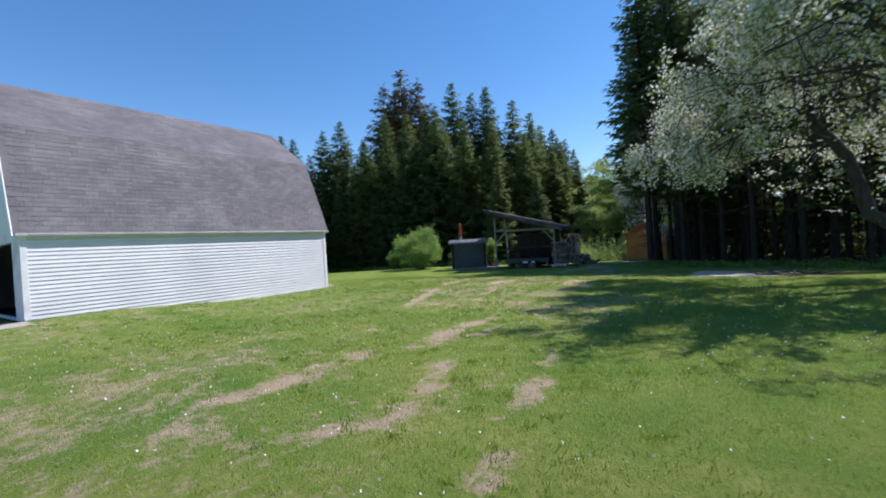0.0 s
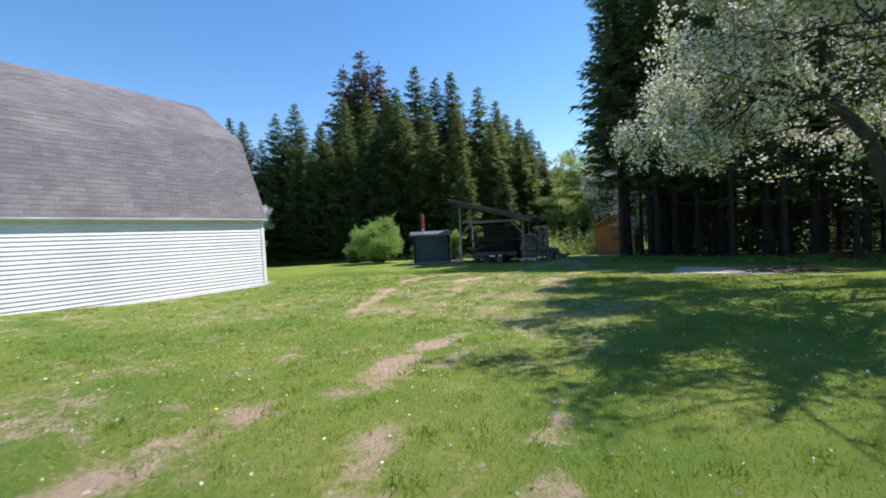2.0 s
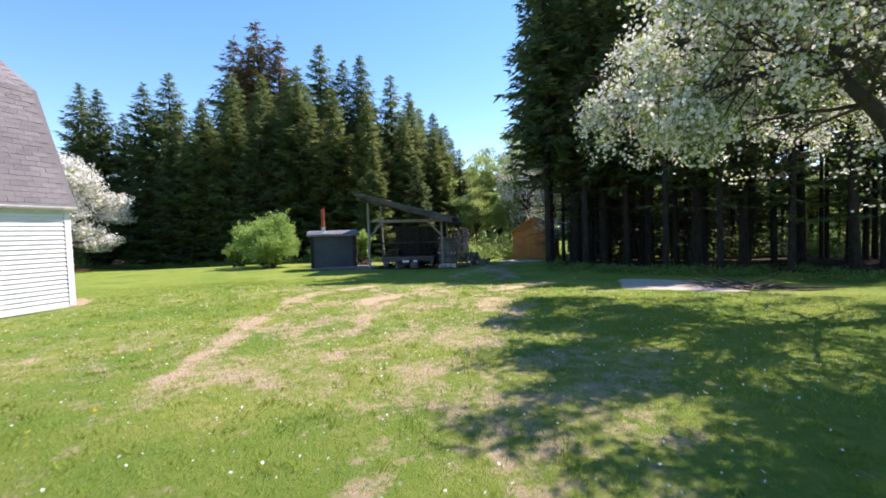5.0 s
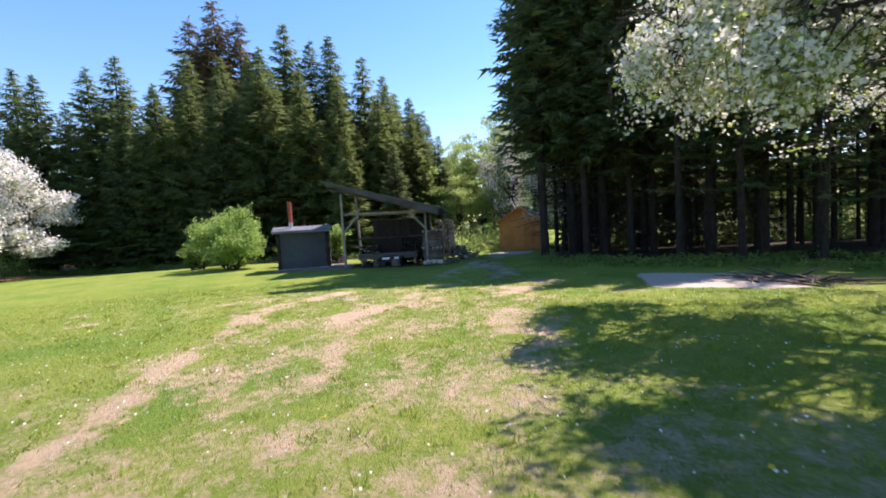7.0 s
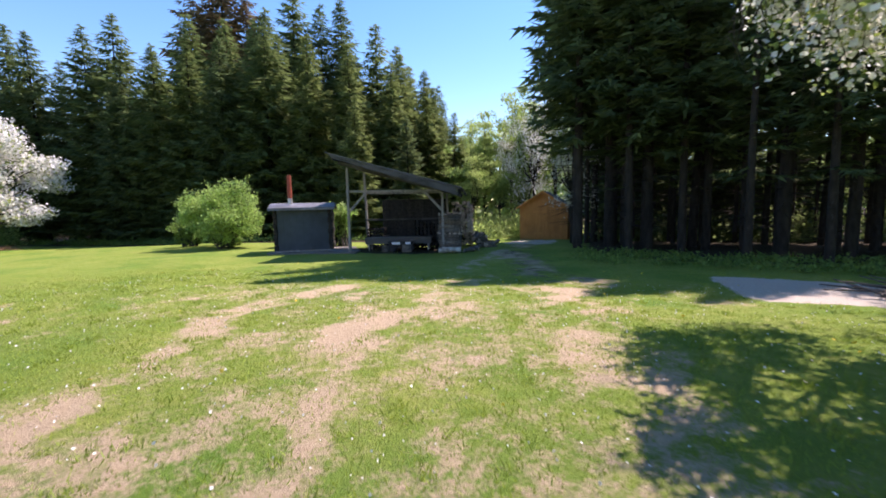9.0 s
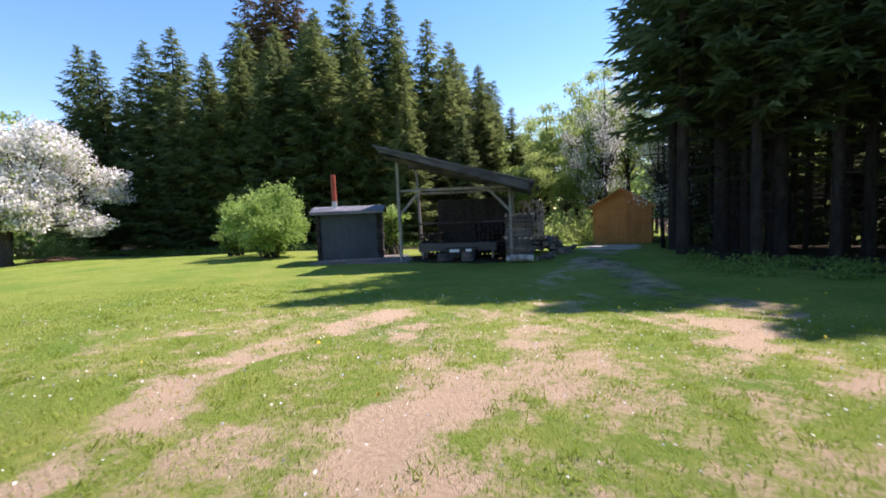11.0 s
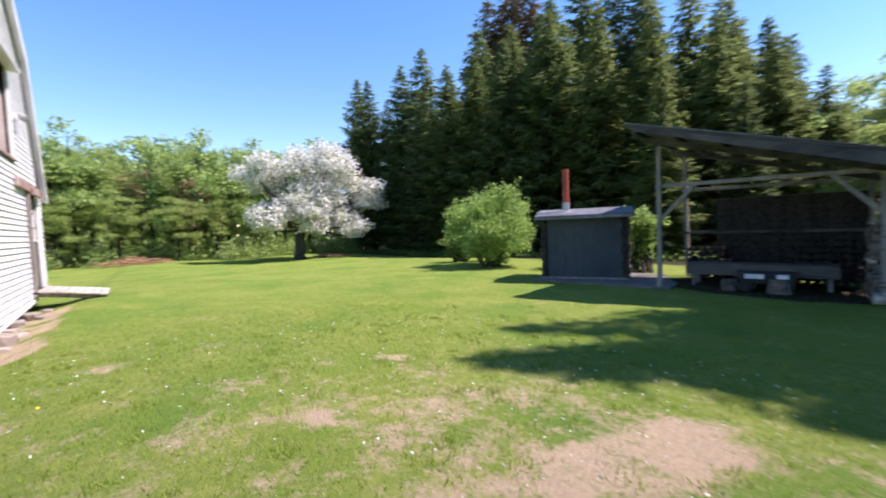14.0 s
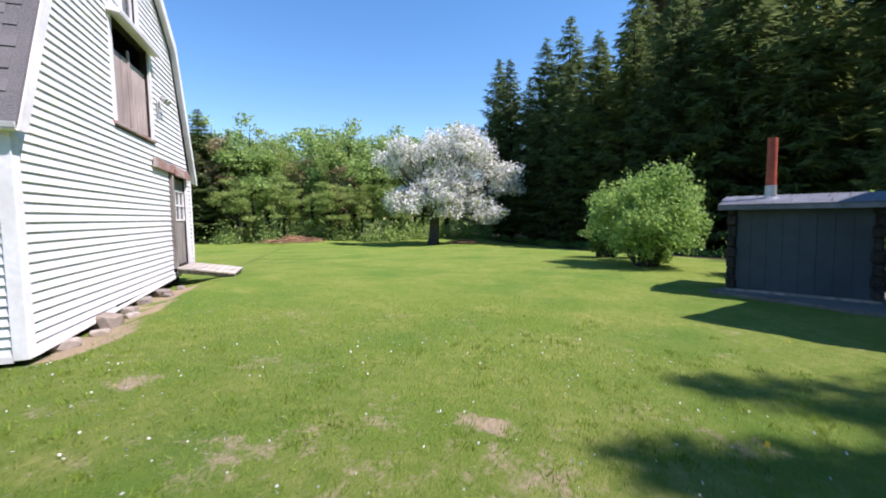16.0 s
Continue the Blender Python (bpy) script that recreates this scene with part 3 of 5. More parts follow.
SHM = shingle_mesh()
rs = np.random.default_rng(4)
sv = np.array([v.co[:] for v in SHM.vertices])
sf = np.array([p.vertices[:] for p in SHM.polygons])
for i, owner in ((0, roof), (1, roof_top)):
    m, ln = slope_frame(i)
    V, F, k = [], [], 0
    for r in range(int(ln / SH_E)):
        off = (r % 2) * SH_W / 2 + rs.uniform(-0.02, 0.02)
        for c in range(int((BL + 0.24) / SH_W) + 1):
            x = c * SH_W - off
            if x + SH_W > BL + 0.24 or x < -0.01:
                continue
            place = Vector((x, r * SH_E, 0.002 + rs.uniform(0, 0.004)))
            if i == 0 and x > BL - 3.1:
                part("shingle", SHM, None, owner, m=m @ Matrix.Translation(place))
            else:
                q = sv + np.array(place[:])
                V.append(q)
                F.append(sf + k)
                k += len(sv)
    V = np.concatenate(V)
    mm = np.array(m)
    V = V @ mm[:3, :3].T + mm[:3, 3]
    o = part("shingles", mesh_np("shingles", V, np.concatenate(F), SHINGLE_FAR), None, owner)
    o["kind"] = "stuff"

# hay door with its hood, frame and boards
hay = part("hay_door", box(HAY[1], HAY[0], -0.13, -0.10, HAY[2], HAY[3] - 0.45), DARK, barn, "closed hay door of pinkish weathered boards")
nb = 6
bw = (HAY[0] - HAY[1]) / nb
for k in range(nb):
    top = HAY[3] - 0.46
    part("plank", box(HAY[1] + k * bw + 0.004, HAY[1] + (k + 1) * bw - 0.004, -0.10, -0.075 + 0.004 * (k % 2), HAY[2], top, 0.003), HAYDOOR, hay)
part("batten", box(HAY[1] + 0.85, HAY[1] + 0.95, -0.07, -0.045, HAY[2], HAY[3] - 0.30, 0.004), HAYDOOR, hay)


def casing(h, w=0.11, sill_mat=None):
    for x0, x1 in ((h[1] - w, h[1]), (h[0], h[0] + w)):
        part("casing", box(x0, x1, -0.03, 0.022, h[2] - 0.02, h[3], 0.004), TRIM, barn)
    part("sill", box(h[1] - w, h[0] + w, -0.05, 0.045, h[2] - 0.07, h[2] - 0.02, 0.004), sill_mat or TRIM, barn)


casing(HAY, 0.11, REDWOOD)
part("hood", prism([(0.0, HAY[3] + 0.13), (0.0, HAY[3]), (0.20, HAY[3] - 0.03), (0.21, HAY[3] + 0.03)], "x", HAY[1] - 0.16, HAY[0] + 0.16), TRIM, barn, "white hood over the hay door")
casing(LOFT, 0.09)
part("head_casing", box(LOFT[1] - 0.09, LOFT[0] + 0.09, -0.03, 0.03, LOFT[3], LOFT[3] + 0.1, 0.004), TRIM, barn)
loft = part("window", box(LOFT[1], LOFT[0], -0.10, -0.09, LOFT[2], LOFT[3]), GLASS, barn, "loft window with dark glass")
part("sash", box(LOFT[1], LOFT[0], -0.09, -0.06, (LOFT[2] + LOFT[3]) / 2 - 0.02, (LOFT[2] + LOFT[3]) / 2 + 0.02), TRIM, loft)
for x in (LOFT[1], LOFT[0] - 0.04):
    part("sash", box(x, x + 0.04, -0.09, -0.06, LOFT[2], LOFT[3]), TRIM, loft)
# yard light on the gable
lampb = part("gable_light", box(-5.16, -5.06, 0.0, 0.05, 3.98, 4.14, 0.01), TRIM, barn, "small white floodlight fixture")
for dx in (-0.10, 0.10):
    bm = bmesh.new()
    bmesh.ops.create_cone(bm, cap_ends=True, segments=12, radius1=0.07, radius2=0.035, depth=0.13, matrix=pose(-5.11 + dx, 0.13, 4.10, 55, 0, 0))
    part("lamp_head", bm, GALV, lampb)
bm = bmesh.new()
bmesh.ops.create_cone(bm, cap_ends=True, segments=10, radius1=0.02, radius2=0.02, depth=0.35, matrix=pose(-4.95, 0.03, 3.85, 0, 0, 0))
part("conduit", bm, GALV, lampb)
# walk door: planks below, panes above, a red-brown track board over it
door = part("door", box(DOOR[1], DOOR[0] - 0.14, -0.12, -0.09, DOOR[2], DOOR[3] - 0.06), DARK, barn, "weathered plank door with a four-pane window")
x0, x1 = DOOR[1] + 0.02, DOOR[0] - 0.18
for k in range(6):
    w = (x1 - x0) / 6
    part("plank", box(x0 + k * w + 0.003, x0 + (k + 1) * w - 0.003, -0.09, -0.06, DOOR[2], 1.45, 0.003), OLDWOOD, door)
wz0, wz1 = 1.50, 2.22
part("pane_backing", box(x0, x1, -0.088, -0.08, wz0, wz1), GLASS, door)
for zz in (wz0, (wz0 + wz1) / 2, wz1):
    part("muntin", box(x0, x1, -0.08, -0.045, zz - 0.025, zz + 0.025), TRIM, door)
for k in range(4):
    xx = x0 + (x1 - x0) * k / 3
    part("muntin", box(xx - 0.018, xx + 0.018, -0.08, -0.047, wz0, wz1), TRIM, door)
part("door_head", box(x0, x1, -0.09, -0.055, 2.25, DOOR[3] - 0.06), OLDWOOD, door)
part("door_post", box(DOOR[0] - 0.13, DOOR[0], -0.03, 0.05, DOOR[2] - 0.05, DOOR[3], 0.006), OLDWOOD, barn, "grey weathered door post")
part("door_post", box(DOOR[1] - 0.09, DOOR[1], -0.03, 0.03, DOOR[2] - 0.05, DOOR[3], 0.006), TRIM, barn)
part("track_board", beam((-4.45, 0.05, 2.70), (-7.05, 0.05, 2.66), 0.05, 0.20, 0.01), REDWOOD, barn, "peeling red-brown door track board")
part("track_cover", beam((-5.75, 0.10, 2.62), (-7.0, 0.10, 2.60), 0.05, 0.16, 0.01), REDWOOD, barn)


def rock(parent_name, x, y, z, sx, sy, sz, seed, label, cat="stone"):
    bm = bmesh.new()
    bmesh.ops.create_icosphere(bm, subdivisions=2, radius=1)
    for v in bm.verts:
        v.co *= 1 + 0.28 * noise.noise(v.co * 1.6 + Vector((seed, seed * 2.1, 0)))
        v.co = Vector((max(-0.75, min(0.75, v.co.x)) * sx, max(-0.75, min(0.75, v.co.y)) * sy, max(-0.6, min(0.62, v.co.z)) * sz))
    ob = part(parent_name, bm, STONE, None, m=pose(x, y, z, 0, 0, seed * 47))
    return tagged(ob, label, cat, "stones under the barn sill")


BM = barn.matrix_basis
for k, (u, v, s) in enumerate(((-1.75, 0.05, 0.30), (-2.6, 0.02, 0.20), (-0.75, -0.02, 0.2), (-3.4, 0.03, 0.22), (-4.3, 0.05, 0.25), (-1.25, 0.18, 0.13), (-2.2, 0.25, 0.12), (-4.9, 0.28, 0.14), (-3.9, 0.3, 0.1))):
    p = BM @ Vector((u, v, 0))
    rock("foundation_stone", p.x, p.y, gz(p.x, p.y) + s * 0.10, s * 1.2, s * 0.75, s * (0.55 if k else 0.80), k + 1.0, "flat grey foundation stone under the barn sill" if k < 5 else "small loose grey stone beside the barn")
# rubble line that closes the dark gap under the walls
part("foundation", box(-BW + 0.3, -0.3, -BL + 0.3, -0.32, -0.35, 0.1), DARK, barn)
# ramp at the door
rm = BM @ pose(-6.25, 0.0, 0.0)
ramp_thing = thing("plank_ramp", rm, "low sloping ramp of bleached planks at the barn door", "ramp")
for k in range(8):
    y0 = 0.06 + k * 0.155
    part("plank", box(-0.72, 0.68 + 0.02 * math.sin(k * 2.1), -0.071, 0.071, -0.019, 0.019, 0.004), PLANK, ramp_thing, m=pose(0, y0 + 0.07, 0.36 - 0.155 * y0, -8.5, 0, 0))
for x in (-0.55, 0.55):
    part("stringer", beam((x, 0.05, 0.285), (x, 1.27, 0.098), 0.05, 0.09), OLDWOOD, ramp_thing)

# ---- dark little shed with the stovepipe ----
slab_z = -0.20
tagged(part("concrete_slab", prism([(-0.25, -0.30), (3.45, -0.33), (3.45, 0.3), (2.7, 2.2), (-0.25, 2.2)], "z", -0.12, 0.035), CONCRETE, None, m=pose(-1.24, 11.5, slab_z, 0, 0, 13.5)),
       "thin grey concrete slab between shed and woodshed", "slab", kind="structure")
shed = thing("small_shed", pose(-1.24, 11.43, slab_z + 0.035, 0, 0, 29), "small dark shed with slate-blue front and grey metal roof", "shed")
part("body", box(0.05, 2.25, 0.14, 1.75, 0.0, 1.84), SLAB_AND_SHADE, shed)
npan = 8
for k in range(npan):
    w = 2.04 / npan
    part("panel", box(0.13 + k * w + 0.0015, 0.13 + (k + 1) * w - 0.0015, 0.085, 0.14, 0.03, 1.83, 0.002), SLATE, shed)
part("base_sill", box(-0.02, 2.32, 0.03, 0.16, 0.0, 0.05, 0.008), OLDWOOD, shed)
for sx in (-0.03, 2.16):
    for k in range(8):
        z0 = 0.05 + k * 0.222
        part("slab_log", box(sx + 0.02 * math.sin(k * 3.1 + sx), sx + 0.16 + 0.02 * math.cos(k * 2.3), 0.02 + 0.02 * math.sin(k * 1.7), 1.7, z0, z0 + 0.22, 0.03), SLAB_AND_SHADE, shed)
sroof = part("roof", prism([(-0.20, 1.80), (0.95, 2.00), (2.05, 1.76), (2.05, 1.73), (0.95, 1.96), (-0.20, 1.75)], "x", -0.16, 2.46), DARKROOF, shed)
for k in range(9):
    w = 2.64 / 9
    xa = -0.17 + k * w
    part("roof_panel", box(xa + 0.005, xa + w - 0.005, 0, 0.58, 0, 0.016, 0.003), METALROOF, sroof, m=pose(0, -0.23, 1.806, 9.9, 0, 0))
    part("roof_panel", box(xa - 0.06, xa + w - 0.070, 0, 0.60, 0, 0.012, 0.003), METALROOF, sroof, m=pose(0, 0.34, 1.907, 9.9, 0, 0))
part("fascia", box(-0.16, 2.46, -0.225, -0.20, 1.71, 1.80, 0.004), METALROOF, shed)
bm = bmesh.new()
bmesh.ops.create_cone(bm, cap_ends=True, segments=20, radius1=0.092, radius2=0.088, depth=1.00, matrix=Matrix.Translation((0.62, 0.52, 2.68)))
pipe = part("stovepipe", bm, RUST, shed, "tall rusty red stovepipe with a grey foot")
bm = bmesh.new()
bmesh.ops.create_cone(bm, cap_ends=True, segments=20, radius1=0.105, radius2=0.10, depth=0.30, matrix=Matrix.Translation((0.62, 0.52, 2.06)))
part("pipe_foot", bm, GALV, pipe)
bm = bmesh.new()
bmesh.ops.create_cone(bm, cap_ends=True, segments=20, radius1=0.24, radius2=0.13, depth=0.07, matrix=Matrix.Translation((0.62, 0.52, 1.93)))
part("flashing", bm, METALROOF, pipe)

# ---- open woodshed ----
ws = thing("woodshed", pose(1.92, 12.02, -0.22, 0, 0, 13.5), "open pole woodshed with a steep single-slope dark roof", "woodshed")


def rz(a):
    return 3.86 + (a + 0.44) * (2.36 - 3.86) / 5.35


WB0, WB1 = -0.90, 2.95
for a, b in ((0, 0), (3.75, 0), (0, 2.6), (3.75, 2.6)):
    post = part("post", beam((a + 0.03 * b, b, -0.05), (a, b, rz(a) - 0.34), 0.10, 0.10, 0.012), OLDWOOD, ws, "grey weathered post")
    if b == 0:
        part("footing", box(a - 0.13, a + 0.13, b - 0.13, b + 0.13, -0.06, 0.05, 0.02), CONCRETE, post)
for b in (0.0, 2.6):
    part("tie_beam", beam((-0.10, b + 0.075, 2.48 - 0.02), (3.85, b + 0.075, 2.52 - 0.22 + 0.12), 0.05, 0.085), OLDWOOD, ws)
    part("rafter", beam((-0.35, b, rz(-0.35) - 0.24), (4.45, b, rz(4.45) - 0.24), 0.07, 0.12), DARKWOOD, ws)
for a, s in ((0, 1), (3.75, -1)):
    part("brace", beam((a, 0.0, 1.62), (a + s * 0.72, 0.04, 2.40), 0.05, 0.09), OLDWOOD, ws)
for k in range(7):
    a = -0.3 + k * 0.82
    part("purlin", beam((a, WB0 + 0.05, rz(a) - 0.15), (a, WB1 - 0.05, rz(a) - 0.15), 0.05, 0.10), DARKWOOD, ws)
wroof = part("roof", prism([(-0.44, rz(-0.44)), (4.5, rz(4.5)), (4.5, rz(4.5) - 0.05), (-0.44, rz(-0.44) - 0.05)], "y", WB0, WB1), DARKROOF, ws)
part("fascia", prism([(-0.40, rz(-0.40) - 0.06), (4.35, rz(4.35) - 0.06), (4.35, rz(4.35) - 0.30), (-0.30, rz(-0.30) - 0.15)], "y", WB0 + 0.01, WB0 + 0.045), DARKWOOD, ws, "dark weathered fascia board")
part("fascia", box(4.37, 4.41, WB0 + 0.05, WB1 - 0.02, rz(4.41) - 0.33, rz(4.41) - 0.055, 0.004), DARKWOOD, ws, "dark weathered fascia board")
nr = 9
for k in range(nr):
    w = (WB1 - WB0 + 0.1) / nr
    y0 = WB0 - 0.05 + k * w
    part("roof_sheet", prism([(-0.50, rz(-0.50) + 0.004), (4.54, rz(4.54) + 0.004), (4.54, rz(4.54) + 0.022), (-0.50, rz(-0.50) + 0.022)], "y", y0 + 0.003, y0 + w - 0.003), METALROOF, wroof)
# upright back boards, set without gaps to block light, coloured dark for shade
for k in range(16):
    a = 0.78 + k * 0.19
    part("back_board", box(a, a + 0.189, 2.66, 2.69, 0.0, min(2.15, rz(a) - 0.4), 0.003), SLAB_AND_SHADE, ws)
part("rail", beam((0, 2.55, 1.25), (3.75, 2.55, 1.25), 0.05, 0.08), DARKWOOD, ws)

# firewood: an open crib of long splits by the post, and a stack with its ends outward
rl = np.random.default_rng(12)


def split_log(length, r, seed):
    """A split log: a rough wedge or half round with bark on its back."""
    q = random.Random(seed)
    bm = bmesh.new()
    n = q.choice((3, 4, 5, 6))
    ring = [(r * q.uniform(0.7, 1.1) * math.cos(2 * math.pi * k / n + q.random() * 0.5), r * q.uniform(0.7, 1.1) * math.sin(2 * math.pi * k / n)) for k in range(n)]
    prism(ring, "x", -length / 2, length / 2, bm)
    bmesh.ops.recalc_face_normals(bm, faces=bm.faces)
    me = bpy.data.meshes.new("split_log")
    bm.to_mesh(me)
    bm.free()
    me.materials.append(LOGBARK)
    me.materials.append(LOGEND)
    for p in me.polygons:
        p.material_index = 1 if abs(p.normal.x) > 0.9 else 0
    return me


LOGS = [split_log(0.48, 0.104, s) for s in range(8)]
LONG = [split_log(0.82, 0.092, s + 30) for s in range(9)]
crib = thing("log_crib", ws.matrix_basis @ pose(4.0, 0.45, 0.0), "crib of grey split logs stacked crosswise beside the post", "firewood")
for layer in range(16):
    z = 0.07 + layer * 0.094
    for k in range(5):
        if layer % 8 != 7:
            mm = pose(rl.uniform(-0.05, 0.05), -0.42 + 0.21 * k, z, rl.uniform(0, 360), rl.uniform(-1.5, 1.5), rl.uniform(-5, 5))
        else:
            mm = pose(-0.39 + 0.195 * k, rl.uniform(-0.05, 0.05), z, rl.uniform(0, 360), 0, 90 + rl.uniform(-3, 3))
        part("split_log", LONG[rl.integers(9)], None, crib, m=mm)
stack = thing("firewood_stack", ws.matrix_basis @ pose(4.02, 3.10, 0.0), "tall stack of split firewood with pale cut ends outward", "firewood")
for row in range(14):
    for k in range(6):
        for deep in range(2):
            if row > 11 and (k + row) % 3 == 0:
                continue
            part("split_log", LOGS[rl.integers(8)], None, stack, m=pose(k * 0.165 + rl.uniform(-0.02, 0.02), deep * 0.5 + rl.uniform(-0.06, 0.06), 0.08 + row * 0.142 + rl.uniform(-0.012, 0.012), rl.uniform(0, 360), rl.uniform(-3, 3), 90 + rl.uniform(-5, 5)))
heap = thing("firewood_heap", ws.matrix_basis @ pose(5.05, 2.9, 0.0), "loose heap of split firewood spilling beside the stack", "firewood")
for k in range(46):
    x, y = abs(rl.normal(0, 0.30)), rl.uniform(-1.0, 1.0)
    z = max(0.05, 0.62 - 1.0 * x) * rl.uniform(0.2, 1.0)
    part("split_log", LOGS[rl.integers(8)], None, heap, m=pose(x, y, z, rl.uniform(0, 360), rl.uniform(-35, 35), rl.uniform(0, 180)))
# ends and sides near black: the roof's shade is put into the logs' colour
SHADELOGS = [split_log(0.48, 0.085, s + 60) for s in range(3)]
for me in SHADELOGS:
    me.materials[0] = me.materials[1] = SLAB_AND_SHADE
inner = thing("firewood_stack", ws.matrix_basis @ pose(3.25, 1.9, 0.0), "inner stack of firewood under the woodshed roof, coloured dark for the shade there", "firewood")
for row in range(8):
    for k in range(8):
        part("split_log", SHADELOGS[rl.integers(3)], None, inner, m=pose(-0.9 + k * 0.165, rl.uniform(-0.04, 0.04), 0.09 + row * 0.15, rl.uniform(0, 360), 0, 90 + rl.uniform(-4, 4)))
low = thing("firewood_stack", ws.matrix_basis @ pose(0.55, 2.1, 0.0), "low stack of firewood at the woodshed's open back, coloured dark for the shade there", "firewood")
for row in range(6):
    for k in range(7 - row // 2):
        part("split_log", SHADELOGS[rl.integers(3)], None, low, m=pose(-0.25 + k * 0.165 + rl.uniform(-0.03, 0.03), rl.uniform(-0.05, 0.05), 0.09 + row * 0.15, rl.uniform(0, 360), 0, 90 + rl.uniform(-6, 6)))


def round_log(length, r, mat, end):
    """A log lying along x: knobbly bark, slightly bowed, with its own cut ends."""
    bm = bmesh.new()
    n, m = 12, 7
    rings = []
    for i in range(m):
        x = -length / 2 + length * i / (m - 1)
        rr = r * (1 + 0.06 * math.sin(i * 2.3))
        rings.append([bm.verts.new((x, rr * math.cos(6.2832 * k / n), rr * math.sin(6.2832 * k / n) * 0.95 + 0.02 * math.sin(3.14 * i / (m - 1)))) for k in range(n)])
    for a, b in zip(rings, rings[1:]):
        for k in range(n):
            bm.faces.new((a[k], a[(k + 1) % n], b[(k + 1) % n], b[k]))
    caps = [bm.faces.new(rings[0][::-1]), bm.faces.new(rings[-1])]
    for c in caps:
        c.material_index = 1
    bmesh.ops.recalc_face_normals(bm, faces=bm.faces)
    me = bpy.data.meshes.new("timber")
    bm.to_mesh(me)
    bm.free()
    me.materials.append(mat)
    me.materials.append(end)
    return me


big = thing("birch_log", ws.matrix_basis @ pose(4.02, -0.32, 0.10), "pale birch log lying at the post's foot", "log")
part("timber", round_log(0.86, 0.11, BIRCHBARK, LOGEND), None, big)
for x, y, a, l in ((4.75, -0.1, 40, 0.5), (4.95, 0.5, -20, 0.42), (5.1, 1.2, 70, 0.5)):
    spare = thing("loose_log", ws.matrix_basis @ pose(x, y, 0.07, 0, 0, a), "short grey log lying loose beside the woodshed", "log", "loose logs beside the woodshed")
    part("timber", round_log(l, 0.075, LOGBARK, LOGEND), None, spare)

# bench-high boards on trestles, and what stands before them
bench = thing("plank_bench", ws.matrix_basis @ pose(1.75, 1.15, 0.0), "long low bench of pale sawn boards on trestles", "bench")
for k in range(3):
    part("board", box(-1.35, 1.45, -0.30 + k * 0.2, -0.11 + k * 0.2, 0.50, 0.545, 0.004), PALEBOARD, bench)
part("apron", box(-1.35, 1.45, -0.33, -0.305, 0.28, 0.52, 0.004), PALEBOARD, bench)
for x in (-1.2, 0.0, 1.3):
    for y in (-0.26, 0.26):
        part("leg", beam((x, y, 0.0), (x, y * 0.8, 0.50), 0.07, 0.07), OLDWOOD, bench)


def chopping(x, y, r, h, label):
    bm = bmesh.new()
    bmesh.ops.create_cone(bm, cap_ends=True, segments=14, radius1=r * 1.08, radius2=r, depth=h, matrix=Matrix.Translation((0, 0, h / 2)))
    for v in bm.verts:
        v.co += Vector((noise.noise(v.co * 4 + Vector((x, y, 0))), noise.noise(v.co * 4 + Vector((y, 3, x))), 0)) * 0.03
    ob = part("chopping_block", bm, LOGBARK, None, m=ws.matrix_basis @ pose(x, y, 0.0))
    return tagged(ob, label, "log")


chopping(2.25, 0.35, 0.20, 0.30, "dark round chopping block under the woodshed roof")
chopping(1.35, 0.42, 0.16, 0.24, "short dark log round under the woodshed roof")
# low garden cart with pale rims
cart = thing("hand_cart", ws.matrix_basis @ pose(2.0, 0.55, 0.0), "low black hand cart with two pale panels", "cart")
part("tray", prism([(-0.55, 0.42), (0.55, 0.42), (0.42, 0.20), (-0.42, 0.20)], "y", -0.28, 0.28), BLACKRUBBER, cart)
part("end_panel", box(-0.36, -0.02, -0.31, -0.285, 0.30, 0.40, 0.004), TRIM, cart, "white panel")
part("end_panel", box(0.20, 0.40, -0.31, -0.285, 0.31, 0.40, 0.004), TRIM, cart, "white panel")
for x in (-0.35, 0.35):
    for y in (-0.27, 0.27):
        bm = bmesh.new()
        bmesh.ops.create_cone(bm, cap_ends=True, segments=16, radius1=0.14, radius2=0.14, depth=0.06, matrix=pose(x, y, 0.14, 90, 0, 0))
        part("wheel", bm, BLACKRUBBER, cart)

# ---- orange shed ----
OZ = gz(8.5, 24.3)
osh = thing("plank_shed", pose(7.08, 24.0, OZ - 0.02, 0, 0, -3), "new orange-stained pine shed with a gabled roof", "shed")
OW, OD, OE, OA = 2.88, 3.2, 2.08, 2.95
part("wall", prism([(0, 0), (OW, 0), (OW, OE), (OW / 2, OA - 0.05), (0, OE)], "y", 0.03, 0.12), ORANGE, osh)
part("wall", prism([(0, 0), (OW, 0), (OW, OE), (OW / 2, OA - 0.05), (0, OE)], "y", OD - 0.1, OD), ORANGE, osh)
part("wall", box(0.0, 0.08, 0.121, OD - 0.1, 0, OE), ORANGE, osh)
wr = part("wall", box(OW - 0.08, OW, 0.121, OD - 0.1, 0, OE), ORANGE, osh)
nbp = 18
for k in range(nbp):
    w = OW / nbp
    x0 = k * w
    if 0.78 < x0 + w / 2 < 1.72:
        continue
    zt = OE + (OA - OE - 0.05) * (1 - abs(x0 + w / 2 - OW / 2) / (OW / 2)) - 0.05
    part("plank", box(x0 + 0.004, x0 + w - 0.004, 0.006, 0.03, 0.02, zt, 0.003), ORANGE, osh)
for k in range(16):
    w = (OD - 0.1) / 16
    part("plank", box(OW, OW + 0.022, 0.03 + k * w + 0.004, 0.03 + (k + 1) * w - 0.004, 0.02, OE - 0.02), ORANGE, wr)
